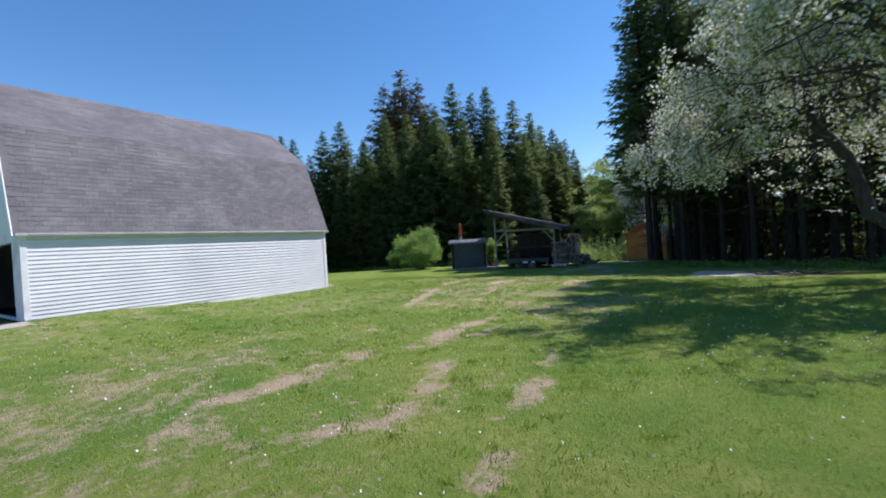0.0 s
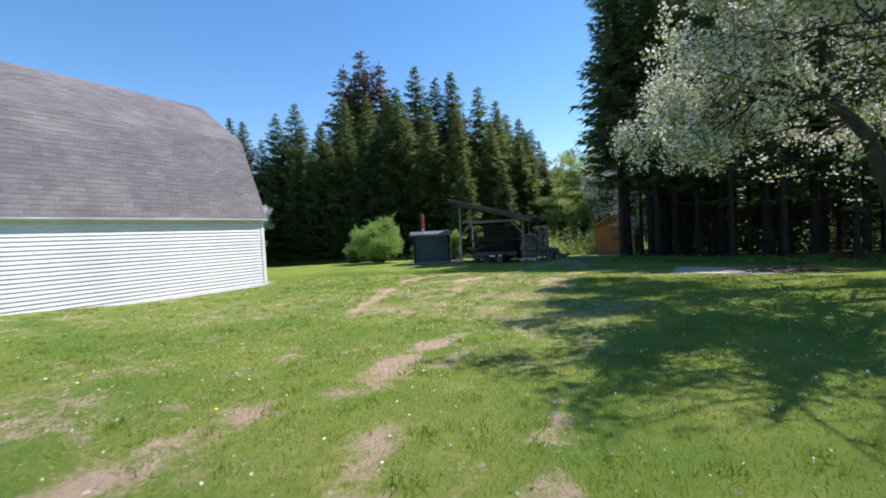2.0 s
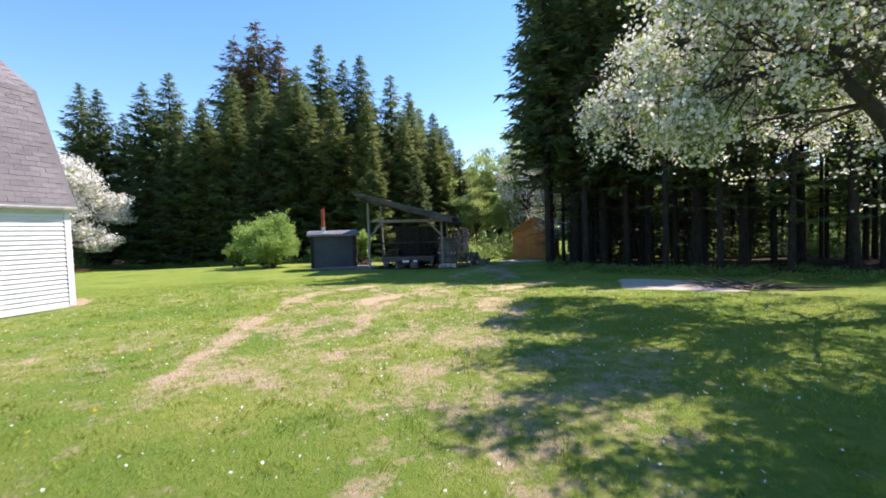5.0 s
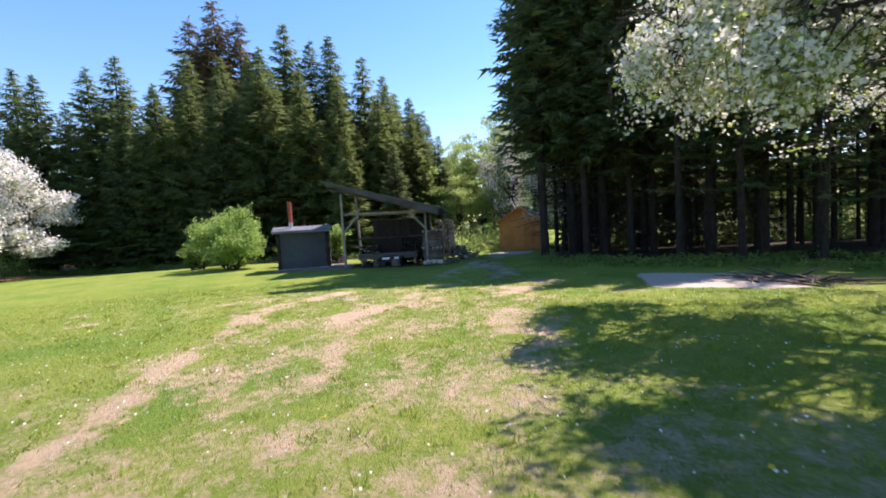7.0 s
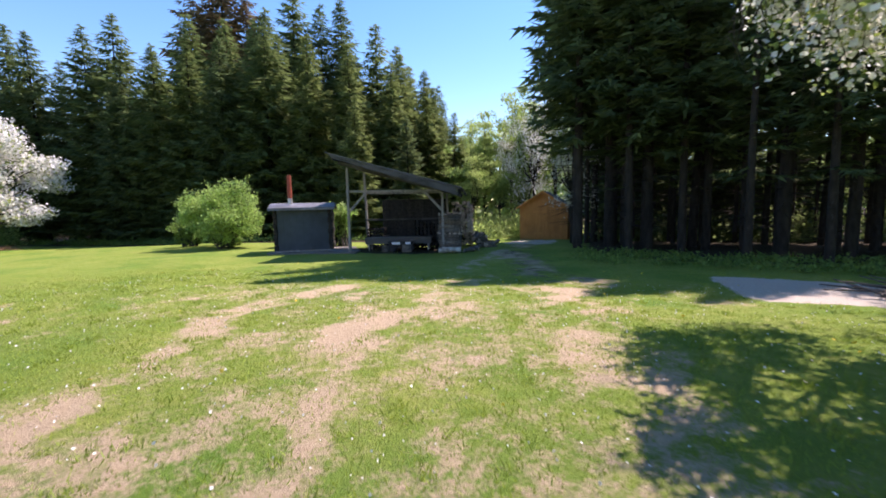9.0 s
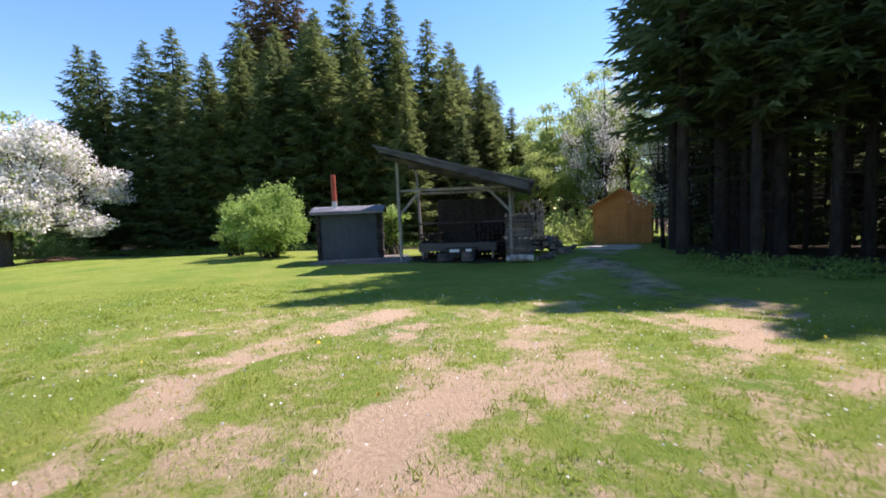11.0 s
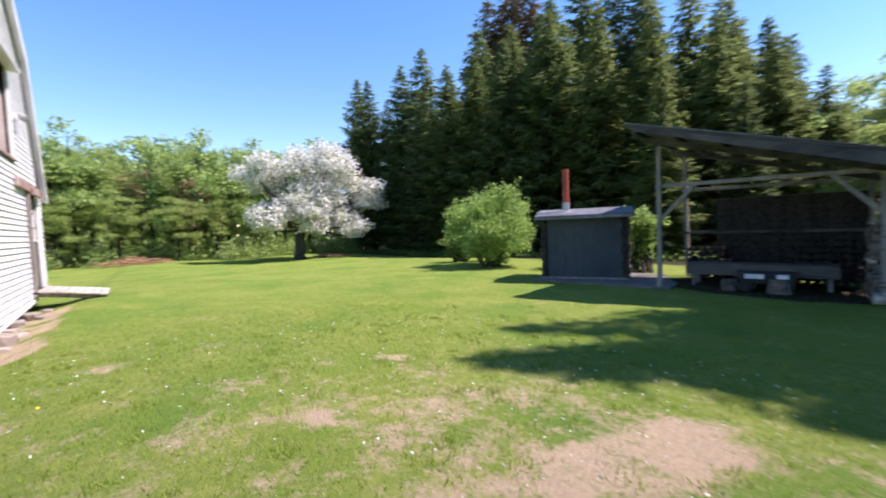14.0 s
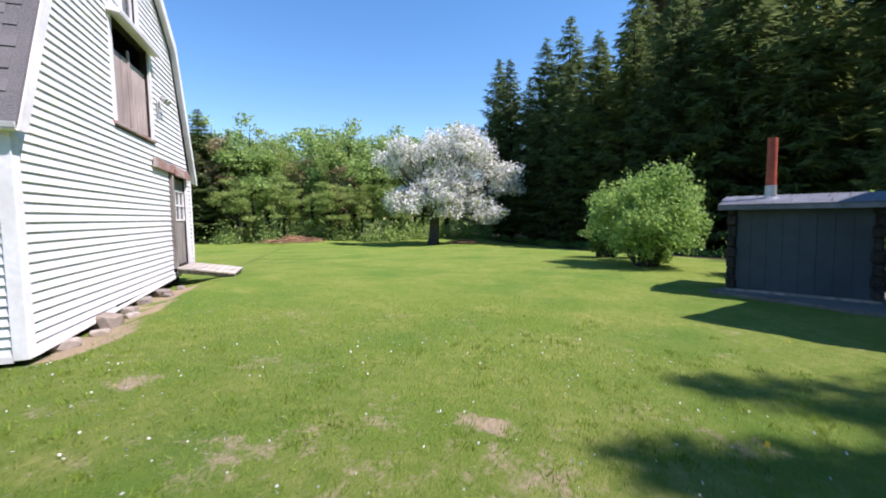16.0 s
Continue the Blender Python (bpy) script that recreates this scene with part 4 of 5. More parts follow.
od = part("door", box(0.80, 1.72, -0.012, 0.029, 0.08, 2.02, 0.004), ORANGE, osh)
for k in range(6):
    part("door_plank", box(0.805 + k * 0.152, 0.805 + k * 0.152 + 0.147, -0.03, -0.0125, 0.09, 2.01, 0.003), ORANGE, od)
for z in (0.35, 1.7):
    part("door_ledge", box(0.84, 1.68, -0.052, -0.031, z, z + 0.11, 0.004), ORANGE, od)
part("header", box(0.0, OW, -0.022, 0.004, 2.06, 2.15, 0.004), ORANGE, osh)
for x in (0.0, OW - 0.09):
    part("corner_board", box(x, x + 0.09, -0.025, 0.005, 0.0, OE, 0.004), ORANGE, osh)
for s in (-1, 1):
    cx = OW / 2
    e = cx + s * (OW / 2 + 0.22)
    ez = OE - 0.22 * (OA - OE) / (OW / 2)
    part("roof", prism([(cx, OA), (e, ez), (e, ez + 0.06), (cx, OA + 0.07)], "y", -0.22, OD + 0.2), SHINGLE_FAR, osh)
    part("barge_board", prism([(cx, OA + 0.07), (e, ez + 0.06), (e, ez - 0.06), (cx, OA - 0.06)], "y", -0.25, -0.221), ORANGE, osh)

# ---- trees ----


def spruce_meshes(seed, h, r, bare, mat, whorl=0.42, per=10, gap=0.20, sparse=0.0, fine=1.0, fan=(-1, 1, 0), slim=0.165):
    """A spruce: tapered trunk; whorls of drooping boughs, each a fan of short needle sprays. bare: height of the clear trunk."""
    rng = np.random.default_rng(seed)
    s = Soup()
    lean = rng.normal(0, 0.010, 2)
    pts, rad = [], []
    for k in range(7):
        t = k / 6
        pts.append(Vector((lean[0] * h * t, lean[1] * h * t, h * t * 0.985)))
        rad.append((0.0068 * h + 0.03) * (1 - t) ** 0.8 + 0.015)
    s.tube(pts, rad, 7)
    P, D, S = [], [], []
    z = bare
    while z < h - 0.15:
        t = (z - bare) / (h - bare)
        reach = r * (1 - t) ** 0.78 * (0.75 + 0.25 * math.sin(min(1, t * 6) * 1.57)) * rng.uniform(0.90, 1.10) + 0.12
        k = max(4, int(per * (1 - 0.45 * t)))
        a0 = rng.uniform(0, 6.28)
        for b in range(k):
            if rng.random() < (0.06 if z > sparse else 0.72):
                continue
            a = a0 + 6.283 * b / k + rng.normal(0, 0.22)
            ln = reach * rng.uniform(0.70, 1.14)
            slope = (-0.40 + 0.62 * t) + rng.normal(0, 0.10)
            out = np.array([math.cos(a), math.sin(a), 0.0])
            side = np.array([-math.sin(a), math.cos(a), 0.0])
            n = max(3, int(ln / gap))
            zz = z + rng.normal(0, 0.12)
            for i in range(n):
                f = (i + 0.7) / n
                c = out * ln * f + np.array([0, 0, zz + slope * ln * f + 0.30 * ln * f * f * (1 if t < 0.8 else 0.2)]) + np.array([lean[0] * z, lean[1] * z, 0])
                w = fine * (0.34 + 0.46 * (1 - abs(f - 0.45))) * min(1.0, 0.30 + ln * 0.42)
                for sg in fan:
                    d = out * 0.75 + side * (sg + rng.normal(0, 0.3)) * rng.uniform(0.6, 1.1) + np.array([0, 0, (-0.22 if sg else -0.7) + rng.normal(0, 0.22)])
                    P.append(c), D.append(d / np.linalg.norm(d)), S.append(w * rng.uniform(0.7, 1.3) * (1 if sg else 0.7))
                if i == n - 1:
                    P.append(c), D.append(out + np.array([0, 0, 0.1])), S.append(w)
        z += whorl * (1.0 - 0.45 * t) * rng.uniform(0.8, 1.2)
    for k in range(16):          # the leader
        P.append(np.array([lean[0] * h, lean[1] * h, h - 0.10 * k])), D.append(np.array([rng.normal(0, 0.45), rng.normal(0, 0.45), 0.8])), S.append(0.30)
    P, D, S = np.array(P), np.array(D), np.array(S)[:, None]
    E = np.cross(D, rng.normal(size=D.shape) * 0.45 + np.array([0, 0, 1.0]))
    E /= np.linalg.norm(E, axis=1)[:, None]
    V = np.empty((len(P), 3, 3))
    V[:, 0] = P + E * S * slim
    V[:, 1] = P - E * S * slim
    V[:, 2] = P + D * S * 1.1 + np.array([0, 0, -0.04])
    crown = mesh_np("crown", V.reshape(-1, 3), np.arange(len(P) * 3).reshape(-1, 3), mat)
    # dead twigs on the clear part of the trunk
    if sparse:
        for k in range(60):
            zz = rng.uniform(1.0, sparse)
            a = rng.uniform(0, 6.28)
            ln = rng.uniform(0.5, 1.7)
            p = Vector((lean[0] * zz, lean[1] * zz, zz))
            s.tube([p, p + Vector((math.cos(a) * ln, math.sin(a) * ln, rng.uniform(-0.35, 0.1)))], [0.018, 0.004], 3)
    return s.mesh("trunk", BARK), crown


KINDS = {
    "skirt_a": spruce_meshes(1, 18.0, 3.3, 1.0, SPRUCE),
    "skirt_b": spruce_meshes(2, 18.0, 2.9, 1.4, SPRUCE_B),
    "skirt_c": spruce_meshes(3, 18.0, 3.6, 0.8, SPRUCE),
    "skirt_d": spruce_meshes(4, 18.0, 2.5, 1.8, SPRUCE_B),
    "skirt_y": spruce_meshes(14, 18.0, 3.1, 1.0, SPRUCE_LIT),
    "brown_a": spruce_meshes(5, 18.0, 3.3, 3.0, BROWNSPRUCE, 0.5, 8),
    "brown_b": spruce_meshes(6, 18.0, 2.9, 3.0, BROWNSPRUCE, 0.5, 8),
    "tall_a": spruce_meshes(7, 18.0, 2.6, 4.2, SPRUCE_B, 0.52, 6, 0.17, 8.0, 0.58, (-1, 0.1, 1), 0.155),
    "tall_b": spruce_meshes(8, 18.0, 2.4, 3.2, SPRUCE, 0.52, 6, 0.17, 8.5, 0.58, (-1, 0.1, 1), 0.155),
    "tall_e": spruce_meshes(19, 18.0, 2.5, 4.4, SPRUCE_B, 0.44, 9, 0.19, 5.4, 0.80, (-1, 0.1, 1), 0.17),
    "tall_f": spruce_meshes(23, 18.0, 2.4, 3.8, SPRUCE, 0.44, 9, 0.19, 6.2, 0.78, (-1, 0.1, 1), 0.17),
    "tall_c": spruce_meshes(9, 18.0, 2.6, 4.6, SPRUCE_B, 0.50, 7, 0.17, 6.5, 0.62, (-1, 0.1, 1), 0.155),
}
LABELS = {"s": "dark green spruce with drooping boughs to the ground", "b": "tall spruce with brown cone-laden top", "t": "tall dark spruce with a long bare trunk"}
GROUPS = {"s": "spruces of the forest edge", "b": "brown-topped spruces", "t": "tall spruces of the grove"}
ry = random.Random(5)


def spruce(kind, x, y, top, fat=1.0):
    """A spruce of a kind at a place, its tip at the height top."""
    z = gz(x, y)
    sc = (top - z) / 18.0
    ob = thing("spruce", Matrix.Translation((x, y, z - 0.05)) @ Matrix.Rotation(ry.uniform(0, 6.28), 4, "Z"), LABELS[kind[0]], "spruce tree", GROUPS[kind[0]])
    fat *= 1.12 if kind[0] in "sb" else 1.0
    scale = Matrix.Diagonal((sc ** 0.8 * fat, sc ** 0.8 * fat, sc, 1))
    slim = ry.uniform(0.65, 1.1) * (1.5 if kind[0] == "t" and y < 16.5 else 1.0)
    for nm, me in zip(("trunk", "crown"), KINDS[kind]):
        part(nm, me, None, ob, m=scale @ Matrix.Diagonal((slim, slim, 1, 1)) if nm == "trunk" else scale)
    return ob


# forest edge behind the sheds
for kind, x, y, top, fat in (
        ("skirt_a", -37.7, 22.5, 18.3, 1.0), ("skirt_b", -34.6, 22.3, 17.3, 1.0), ("skirt_d", -33.1, 23.5, 15.1, 0.9), ("skirt_c", -30.7, 24.2, 17.7, 1.0),
        ("skirt_a", -27.7, 24.4, 18.5, 1.1), ("skirt_d", -25.0, 26.0, 16.0, 0.9), ("brown_a", -27.9, 33.0, 25.8, 1.0), ("brown_b", -24.1, 34.0, 27.0, 1.25),
        ("brown_a", -25.9, 34.8, 25.4, 1.0), ("brown_a", -22.4, 34.4, 25.2, 1.0), ("skirt_c", -21.5, 27.5, 18.6, 1.1), ("skirt_b", -16.5, 29.0, 18.2, 1.0), ("skirt_c", -18.8, 28.4, 18.4, 1.0),
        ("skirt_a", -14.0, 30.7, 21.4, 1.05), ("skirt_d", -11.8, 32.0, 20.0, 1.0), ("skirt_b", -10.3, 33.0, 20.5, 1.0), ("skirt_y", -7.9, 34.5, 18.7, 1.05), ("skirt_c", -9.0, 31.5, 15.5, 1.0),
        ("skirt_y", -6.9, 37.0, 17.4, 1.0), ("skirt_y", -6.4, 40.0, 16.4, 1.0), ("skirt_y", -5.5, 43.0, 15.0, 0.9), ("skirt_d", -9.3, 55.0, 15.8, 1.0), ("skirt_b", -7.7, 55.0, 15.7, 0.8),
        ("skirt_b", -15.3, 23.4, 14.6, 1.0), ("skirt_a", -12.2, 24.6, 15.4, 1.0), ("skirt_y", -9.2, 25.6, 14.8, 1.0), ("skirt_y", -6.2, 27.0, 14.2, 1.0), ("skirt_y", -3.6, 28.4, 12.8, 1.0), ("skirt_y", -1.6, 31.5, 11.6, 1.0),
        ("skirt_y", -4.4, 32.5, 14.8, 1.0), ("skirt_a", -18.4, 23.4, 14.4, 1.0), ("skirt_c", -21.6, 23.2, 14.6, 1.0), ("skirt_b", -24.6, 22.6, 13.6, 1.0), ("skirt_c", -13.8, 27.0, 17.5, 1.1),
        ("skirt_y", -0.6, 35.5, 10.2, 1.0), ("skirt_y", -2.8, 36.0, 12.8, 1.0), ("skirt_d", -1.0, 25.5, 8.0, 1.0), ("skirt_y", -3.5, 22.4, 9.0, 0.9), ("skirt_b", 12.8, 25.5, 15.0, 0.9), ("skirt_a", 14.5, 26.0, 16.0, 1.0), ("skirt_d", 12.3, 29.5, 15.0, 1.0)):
    spruce(kind, x, y, top, fat)
for k in range(26):          # those behind
    x = -40 + k * 1.5 + ry.uniform(-0.6, 0.6)
    spruce(("skirt_b", "skirt_d", "tall_a")[k % 3], x, 30 + 0.30 * (x + 40) * 0.6 + ry.uniform(0, 6), ry.uniform(13, 16.5), 1.1)

# the grove by the drive
for kind, x, y, top, fat in (
        ("tall_e", 10.6, 14.8, 17.9, 0.95), ("tall_f", 11.9, 16.4, 20.2, 1.0), ("tall_f", 10.5, 17.3, 20.0, 0.90), ("tall_e", 12.4, 14.2, 15.2, 0.90), ("tall_f", 13.2, 15.2, 16.8, 1.0), ("tall_c", 12.6, 18.0, 19.0, 1.0), ("tall_e", 14.2, 14.3, 15.2, 1.0),
        ("tall_f", 15.2, 15.2, 16.2, 1.0), ("tall_a", 15.5, 12.0, 11.6, 0.9), ("tall_e", 16.8, 13.2, 14.6, 0.95), ("tall_c", 17.2, 11.3, 10.6, 0.9), ("tall_f", 18.3, 12.6, 14.0, 0.9),
        ("tall_b", 19.1, 10.6, 10.4, 0.9), ("tall_a", 19.8, 12.4, 11.4, 0.9), ("tall_b", 21.0, 10.9, 10.6, 0.9), ("tall_c", 22.4, 12.2, 11.6, 0.9), ("tall_a", 23.6, 10.6, 11.0, 0.9), ("tall_b", 25.0, 11.5, 12.0, 1.0),
        ("tall_c", 11.0, 19.2, 19.5, 0.9), ("tall_c", 11.4, 21.2, 20.5, 0.9), ("tall_c", 15.5, 21.0, 18.5, 1.0), ("tall_a", 13.2, 20.5, 19.0, 1.0), ("tall_a", 14.6, 23.4, 19.0, 1.0), 
        ("tall_a", 27.0, 10.5, 12.0, 1.0), ("tall_b", 29.0, 11.0, 12.0, 1.0)):
    spruce(kind, x, y, top, fat)
for k in range(42):
    x = 12.0 + (k % 14) * 1.35 + ry.uniform(-0.5, 0.5)
    y = 16.0 + (k // 14) * 3.0 + ry.uniform(-1.0, 1.0) - 0.10 * (x - 12)
    spruce(("tall_b", "tall_a", "tall_b", "tall_c")[k % 4], x, y, ry.uniform(11.5, 13.0) + 0.55 * (y - 13), ry.uniform(0.75, 0.95))

for k in range(9):           # those that close the grove
    spruce(("skirt_b", "skirt_d", "skirt_a", "skirt_b", "tall_f")[min(k, 4)], 15.5 + k * 2.1 + ry.uniform(-0.6, 0.6), 25.6 - 0.12 * k + ry.uniform(-0.8, 0.8), ry.uniform(7.5, 10.0), 1.1)


def grow(s, rng, tips, p, d, ln, rad, depth, bend=0.25, rise=0.10, twist=0.55, kids=(2, 4), shrink=0.68):
    """A limb that bends and forks; its twigs' points go to tips."""
    pts, rr = [p.copy()], [rad]
    n = 4
    for i in range(n):
        d = (d + Vector(rng.normal(0, bend, 3)) * 0.6 + Vector((0, 0, rise))).normalized()
        if pts[-1].z < 2.7:
            d.z = max(d.z, 0.2)
        pts.append(pts[-1] + d * ln / n)
        rr.append(rad * (1 - 0.42 * (i + 1) / n))
    s.tube(pts, rr, 7 if depth > 2 else 4)
    if depth <= 1:
        tips += pts[1:]
    if depth == 0:
        return
    for _ in range(rng.integers(kids[0], kids[1] + 1)):
        k = rng.integers(2, n + 1)
        nd = (d + Vector(rng.normal(0, twist, 3))).normalized()
        grow(s, rng, tips, pts[k], nd, ln * shrink * rng.uniform(0.8, 1.2), rr[k] * 0.68, depth - 1, bend, rise * 0.4 - 0.05, twist, kids, shrink)


def cloud(tips, per, spread, rng):
    T = np.array([t[:] for t in tips])
    return (np.repeat(T, per, axis=0) + rng.normal(0, spread, (len(T) * per, 3)))


def shell(n, centre, size, rng, lumps, lump_r, inner=0.55):
    """Places in round lumps strewn over the outer part of an ellipsoid crown."""
    d = rng.normal(size=(lumps, 3))
    d /= np.linalg.norm(d, axis=1)[:, None]
    c = d * rng.uniform(inner, 0.92, (lumps, 1)) * np.array(size) + np.array(centre)
    w = rng.normal(size=(n, 3))
    w /= np.linalg.norm(w, axis=1)[:, None]
    w *= (rng.uniform(0, 1, (n, 1)) ** 0.45) * lump_r * rng.uniform(0.7, 1.2, (n, 1))
    w[:, 2] *= 0.7
    return c[rng.integers(0, lumps, n)] + w, c


def limbs_to(s, targets, base, fork, rad, rng):
    """Limbs from the fork out to the lumps of the crown."""
    for c in targets:
        a, b = Vector(base), Vector(c)
        mid = a.lerp(b, 0.5) + Vector(rng.normal(0, 0.25, 3)) + Vector((0, 0, 0.2))
        f = Vector(fork)
        s.tube([f, f.lerp(mid, 0.5) + Vector(rng.normal(0, 0.1, 3)), mid, mid.lerp(b, 0.5) + Vector(rng.normal(0, 0.15, 3)), b], [rad, rad * 0.75, rad * 0.5, rad * 0.3, rad * 0.1], 5)


# big flowering apple beyond the lawn
def white_apple():
    rng = np.random.default_rng(21)
    bx, by = -26.4, 11.7
    ob = thing("apple_tree", Matrix.Translation((bx, by, gz(bx, by) - 0.05)), "large apple tree covered in white blossom", "apple tree")
    s = Soup()
    s.tube([Vector((0, 0, 0)), Vector((0.05, 0.05, 0.8)), Vector((-0.05, 0.1, 1.7)), Vector((0.1, 0.2, 2.6))], [0.55, 0.42, 0.38, 0.36], 10)
    lumps = [shell(n, c, r, rng, m, lr, 0.2) for n, c, r, m, lr in (
        (12500, (0.0, 2.2, 7.6), (3.2, 3.3, 2.4), 34, 1.2), (6200, (0.3, -2.7, 6.9), (2.4, 2.4, 1.3), 15, 0.95), (5200, (0.2, 5.6, 5.1), (2.0, 2.0, 2.0), 14, 0.9),
        (5200, (0.5, 4.0, 2.7), (2.3, 2.1, 1.2), 14, 0.85), (5200, (0.6, -2.2, 3.4), (2.5, 2.2, 1.2), 14, 0.85), (5200, (1.4, 0.8, 3.2), (2.2, 2.0, 1.3), 14, 0.85), (7500, (0.4, 0.9, 5.2), (2.9, 3.0, 1.5), 18, 1.05), (6500, (0.4, 0.9, 4.1), (2.9, 4.3, 2.2), 44, 0.8))]
    C = np.concatenate([c for _, c in lumps])
    limbs_to(s, C[::2], (0, 0, 2), (0.1, 0.2, 2.5), 0.16, rng)
    part("trunk", s.mesh("trunk", APPLEBARK), None, ob)
    P = np.concatenate([p for p, _ in lumps])
    P = P[P[:, 2] > 1.6]
    k = rng.random(len(P)) < 0.84
    part("blossom", mesh_np("blossom", *leaves(P[k], 0.155, rng, aspect=0.9), PETAL), None, ob, "white blossom")
    part("leaves", mesh_np("leaves", *leaves(P[~k], 0.20, rng), APPLELEAF), None, ob, "young green leaves")


white_apple()


# old apple by the path, in thinner bloom
def near_apple():
    rng = np.random.default_rng(33)
    bx, by = 18.93, 1.75
    ob = thing("apple_tree", Matrix.Translation((bx, by, gz(bx, by) - 0.05)), "old leaning apple tree with pale blossom and young leaves", "apple tree")
    s = Soup()
    tips = []
    s.tube([Vector(p) for p in ((0, 0, 0), (-0.02, 0.0, 0.25), (0.0, 0.0, 0.65), (0.02, 0.0, 1.05))], [0.42, 0.31, 0.28, 0.26], 12)
    fork = Vector((0.0, 0.0, 0.90))
    main = [(-0.31, 0.12, 1.17), (-0.68, 0.28, 1.38), (-1.03, 0.46, 1.62), (-1.16, 0.52, 2.34), (-1.37, 0.60, 3.11), (-1.60, 0.70, 3.55), (-1.92, 0.80, 4.05), (-2.03, 0.85, 4.42), (-2.02, 0.80, 5.44), (-1.92, 0.70, 6.3), (-1.7, 0.5, 7.2)]
    right = [(0.03, 0.0, 1.6), (0.02, 0.0, 2.2), (-0.11, 0.05, 3.08), (-0.27, 0.0, 3.9), (-0.45, -0.1, 4.52), (-0.71, -0.2, 5.24), (-0.45, -0.3, 5.7), (-0.30, -0.4, 6.6), (-0.2, -0.5, 7.4)]
    crest = [(-0.3, -1.1, 6.2), (-0.5, -2.1, 6.7), (-0.6, -3.0, 6.8)]
    brow = [(0.3, -1.0, 6.3), (0.9, -1.9, 6.6), (1.3, -2.7, 6.5)]
    upper = [(-2.6, 0.3, 6.6), (-3.2, -0.2, 6.9), (-3.7, -0.7, 6.8)]
    side = [(-2.55, 1.10, 4.45), (-3.20, 1.35, 4.42), (-3.75, 1.55, 4.38), (-4.50, 1.80, 4.25), (-5.1, 1.9, 4.3)]
    east = [(0.35, -0.10, 3.9), (1.0, -0.3, 4.7), (1.8, -0.4, 5.4), (2.6, -0.3, 5.9)]
    front = [(-0.3, -0.8, 3.7), (-0.6, -1.7, 4.3), (-0.9, -2.6, 4.8), (-1.1, -3.4, 5.0)]
    for seq, root, r0 in ((main, fork, 0.20), (right, fork, 0.22), (side, Vector(main[7]), 0.085), (upper, Vector(main[9]), 0.06), (crest, Vector(right[6]), 0.06), (brow, Vector(right[6]), 0.055), (east, Vector(right[2]), 0.13), (front, Vector(right[2]), 0.11)):
        n = len(seq)
        s.tube([root] + [Vector(p) for p in seq], [r0 * (1 - 0.72 * k / n) for k in range(n + 1)], 9)
    for seq, first, ln in ((main, 5, 2.0), (right, 4, 2.1), (side, 0, 1.6), (upper, 0, 1.1), (crest, 0, 1.5), (brow, 0, 1.5), (east, 1, 2.1), (front, 1, 1.9)):
        for p in seq[first:]:
            for _ in range(3):
                a = rng.uniform(0, 6.28)
                d = Vector((math.cos(a), math.sin(a), 0.25)).normalized()
                grow(s, rng, tips, Vector(p), d, (ln if p[0] > -3.3 else ln * 0.62) * rng.uniform(0.75, 1.2), 0.040, 3, 0.3, 0.02, 0.6, (2, 3), 0.68)
    for p, d in ((main[6], (-1, -0.5, 0.3)), (main[7], (-1, -0.2, 0.5)), (main[8], (-1, 0.2, 0.35)), (main[9], (-1, -0.5, 0.3)), (main[9], (-0.6, 1, 0.2)), (main[8], (-1, 0.8, 0.2)), (side[1], (-0.8, -0.9, 0.1)), (side[3], (-0.5, -1, 0.2)), (side[2], (-0.7, 0.8, 0.1)),
                 (front[1], (-1, -0.6, 0.2)), (front[2], (-1, -0.4, 0.3)), (front[2], (0.8, -0.8, 0.2)), (front[3], (-0.8, -1, 0.2)), (front[1], (1, -0.6, 0.2)), (right[5], (-0.2, -1, 0.2)), (right[6], (0.6, -1, 0.3)), (right[7], (-0.6, -1, 0.1)), (right[6], (0.4, 1, 0.2)), (right[4], (0.3, 1, 0.3)), (east[2], (0.6, -1, 0.2)), (east[2], (0.6, 1, 0.2)), (east[3], (1, -0.2, 0.2))):
        grow(s, rng, tips, Vector(p), Vector(d).normalized(), 1.25 if p[0] < -3 else 2.0 if p[2] < 5.2 else 1.35, 0.045, 3, 0.28, -0.02, 0.55, (3, 4), 0.68)
    # hanging sprays on the underside, and a few low shoots by the limbs
    low = [t for t in tips if t.z < 4.6 and rng.random() < 0.10]
    for t in low:
        q = t + Vector((rng.normal(0, 0.25), rng.normal(0, 0.25), -rng.uniform(0.3, 0.95)))
        s.tube([t, t.lerp(q, 0.5) + Vector((0, 0, 0.08)), q], [0.008, 0.006, 0.003], 3)
        tips += [t.lerp(q, f) for f in (0.35, 0.7, 1.0)]
    for c in ((-0.55, 0.2, 1.95), (-0.25, 0.1, 2.3), (-0.75, 0.1, 2.5), (-0.4, 0.0, 2.9), (-1.6, 0.6, 2.6)):
        for _ in range(9):
            tips.append(Vector(c) + Vector(rng.normal(0, 0.22, 3)))
    part("trunk", s.mesh("trunk", APPLEBARK), None, ob)
    T = np.array([t[:] for t in tips])
    x, y, z = T.T
    over = x > -5.95 + 0.45 * np.clip(z - 4.8, 0, 4) + 0.35 * np.sin(z * 3 + y)
    lowest = 2.50 + 0.55 * rng.random(len(T)) + 0.35 * np.sin(x * 1.7 + 1) * np.sin(y * 1.3) + 0.75 * np.clip(-0.4 - y, 0, 2.6) + 0.35 * np.clip(-5.0 - x, 0, 2)
    heart = (np.hypot(x + 1.0, (y - 0.3) * 0.8) < 1.9) & (z < 5.6) & (rng.random(len(T)) < 0.80)
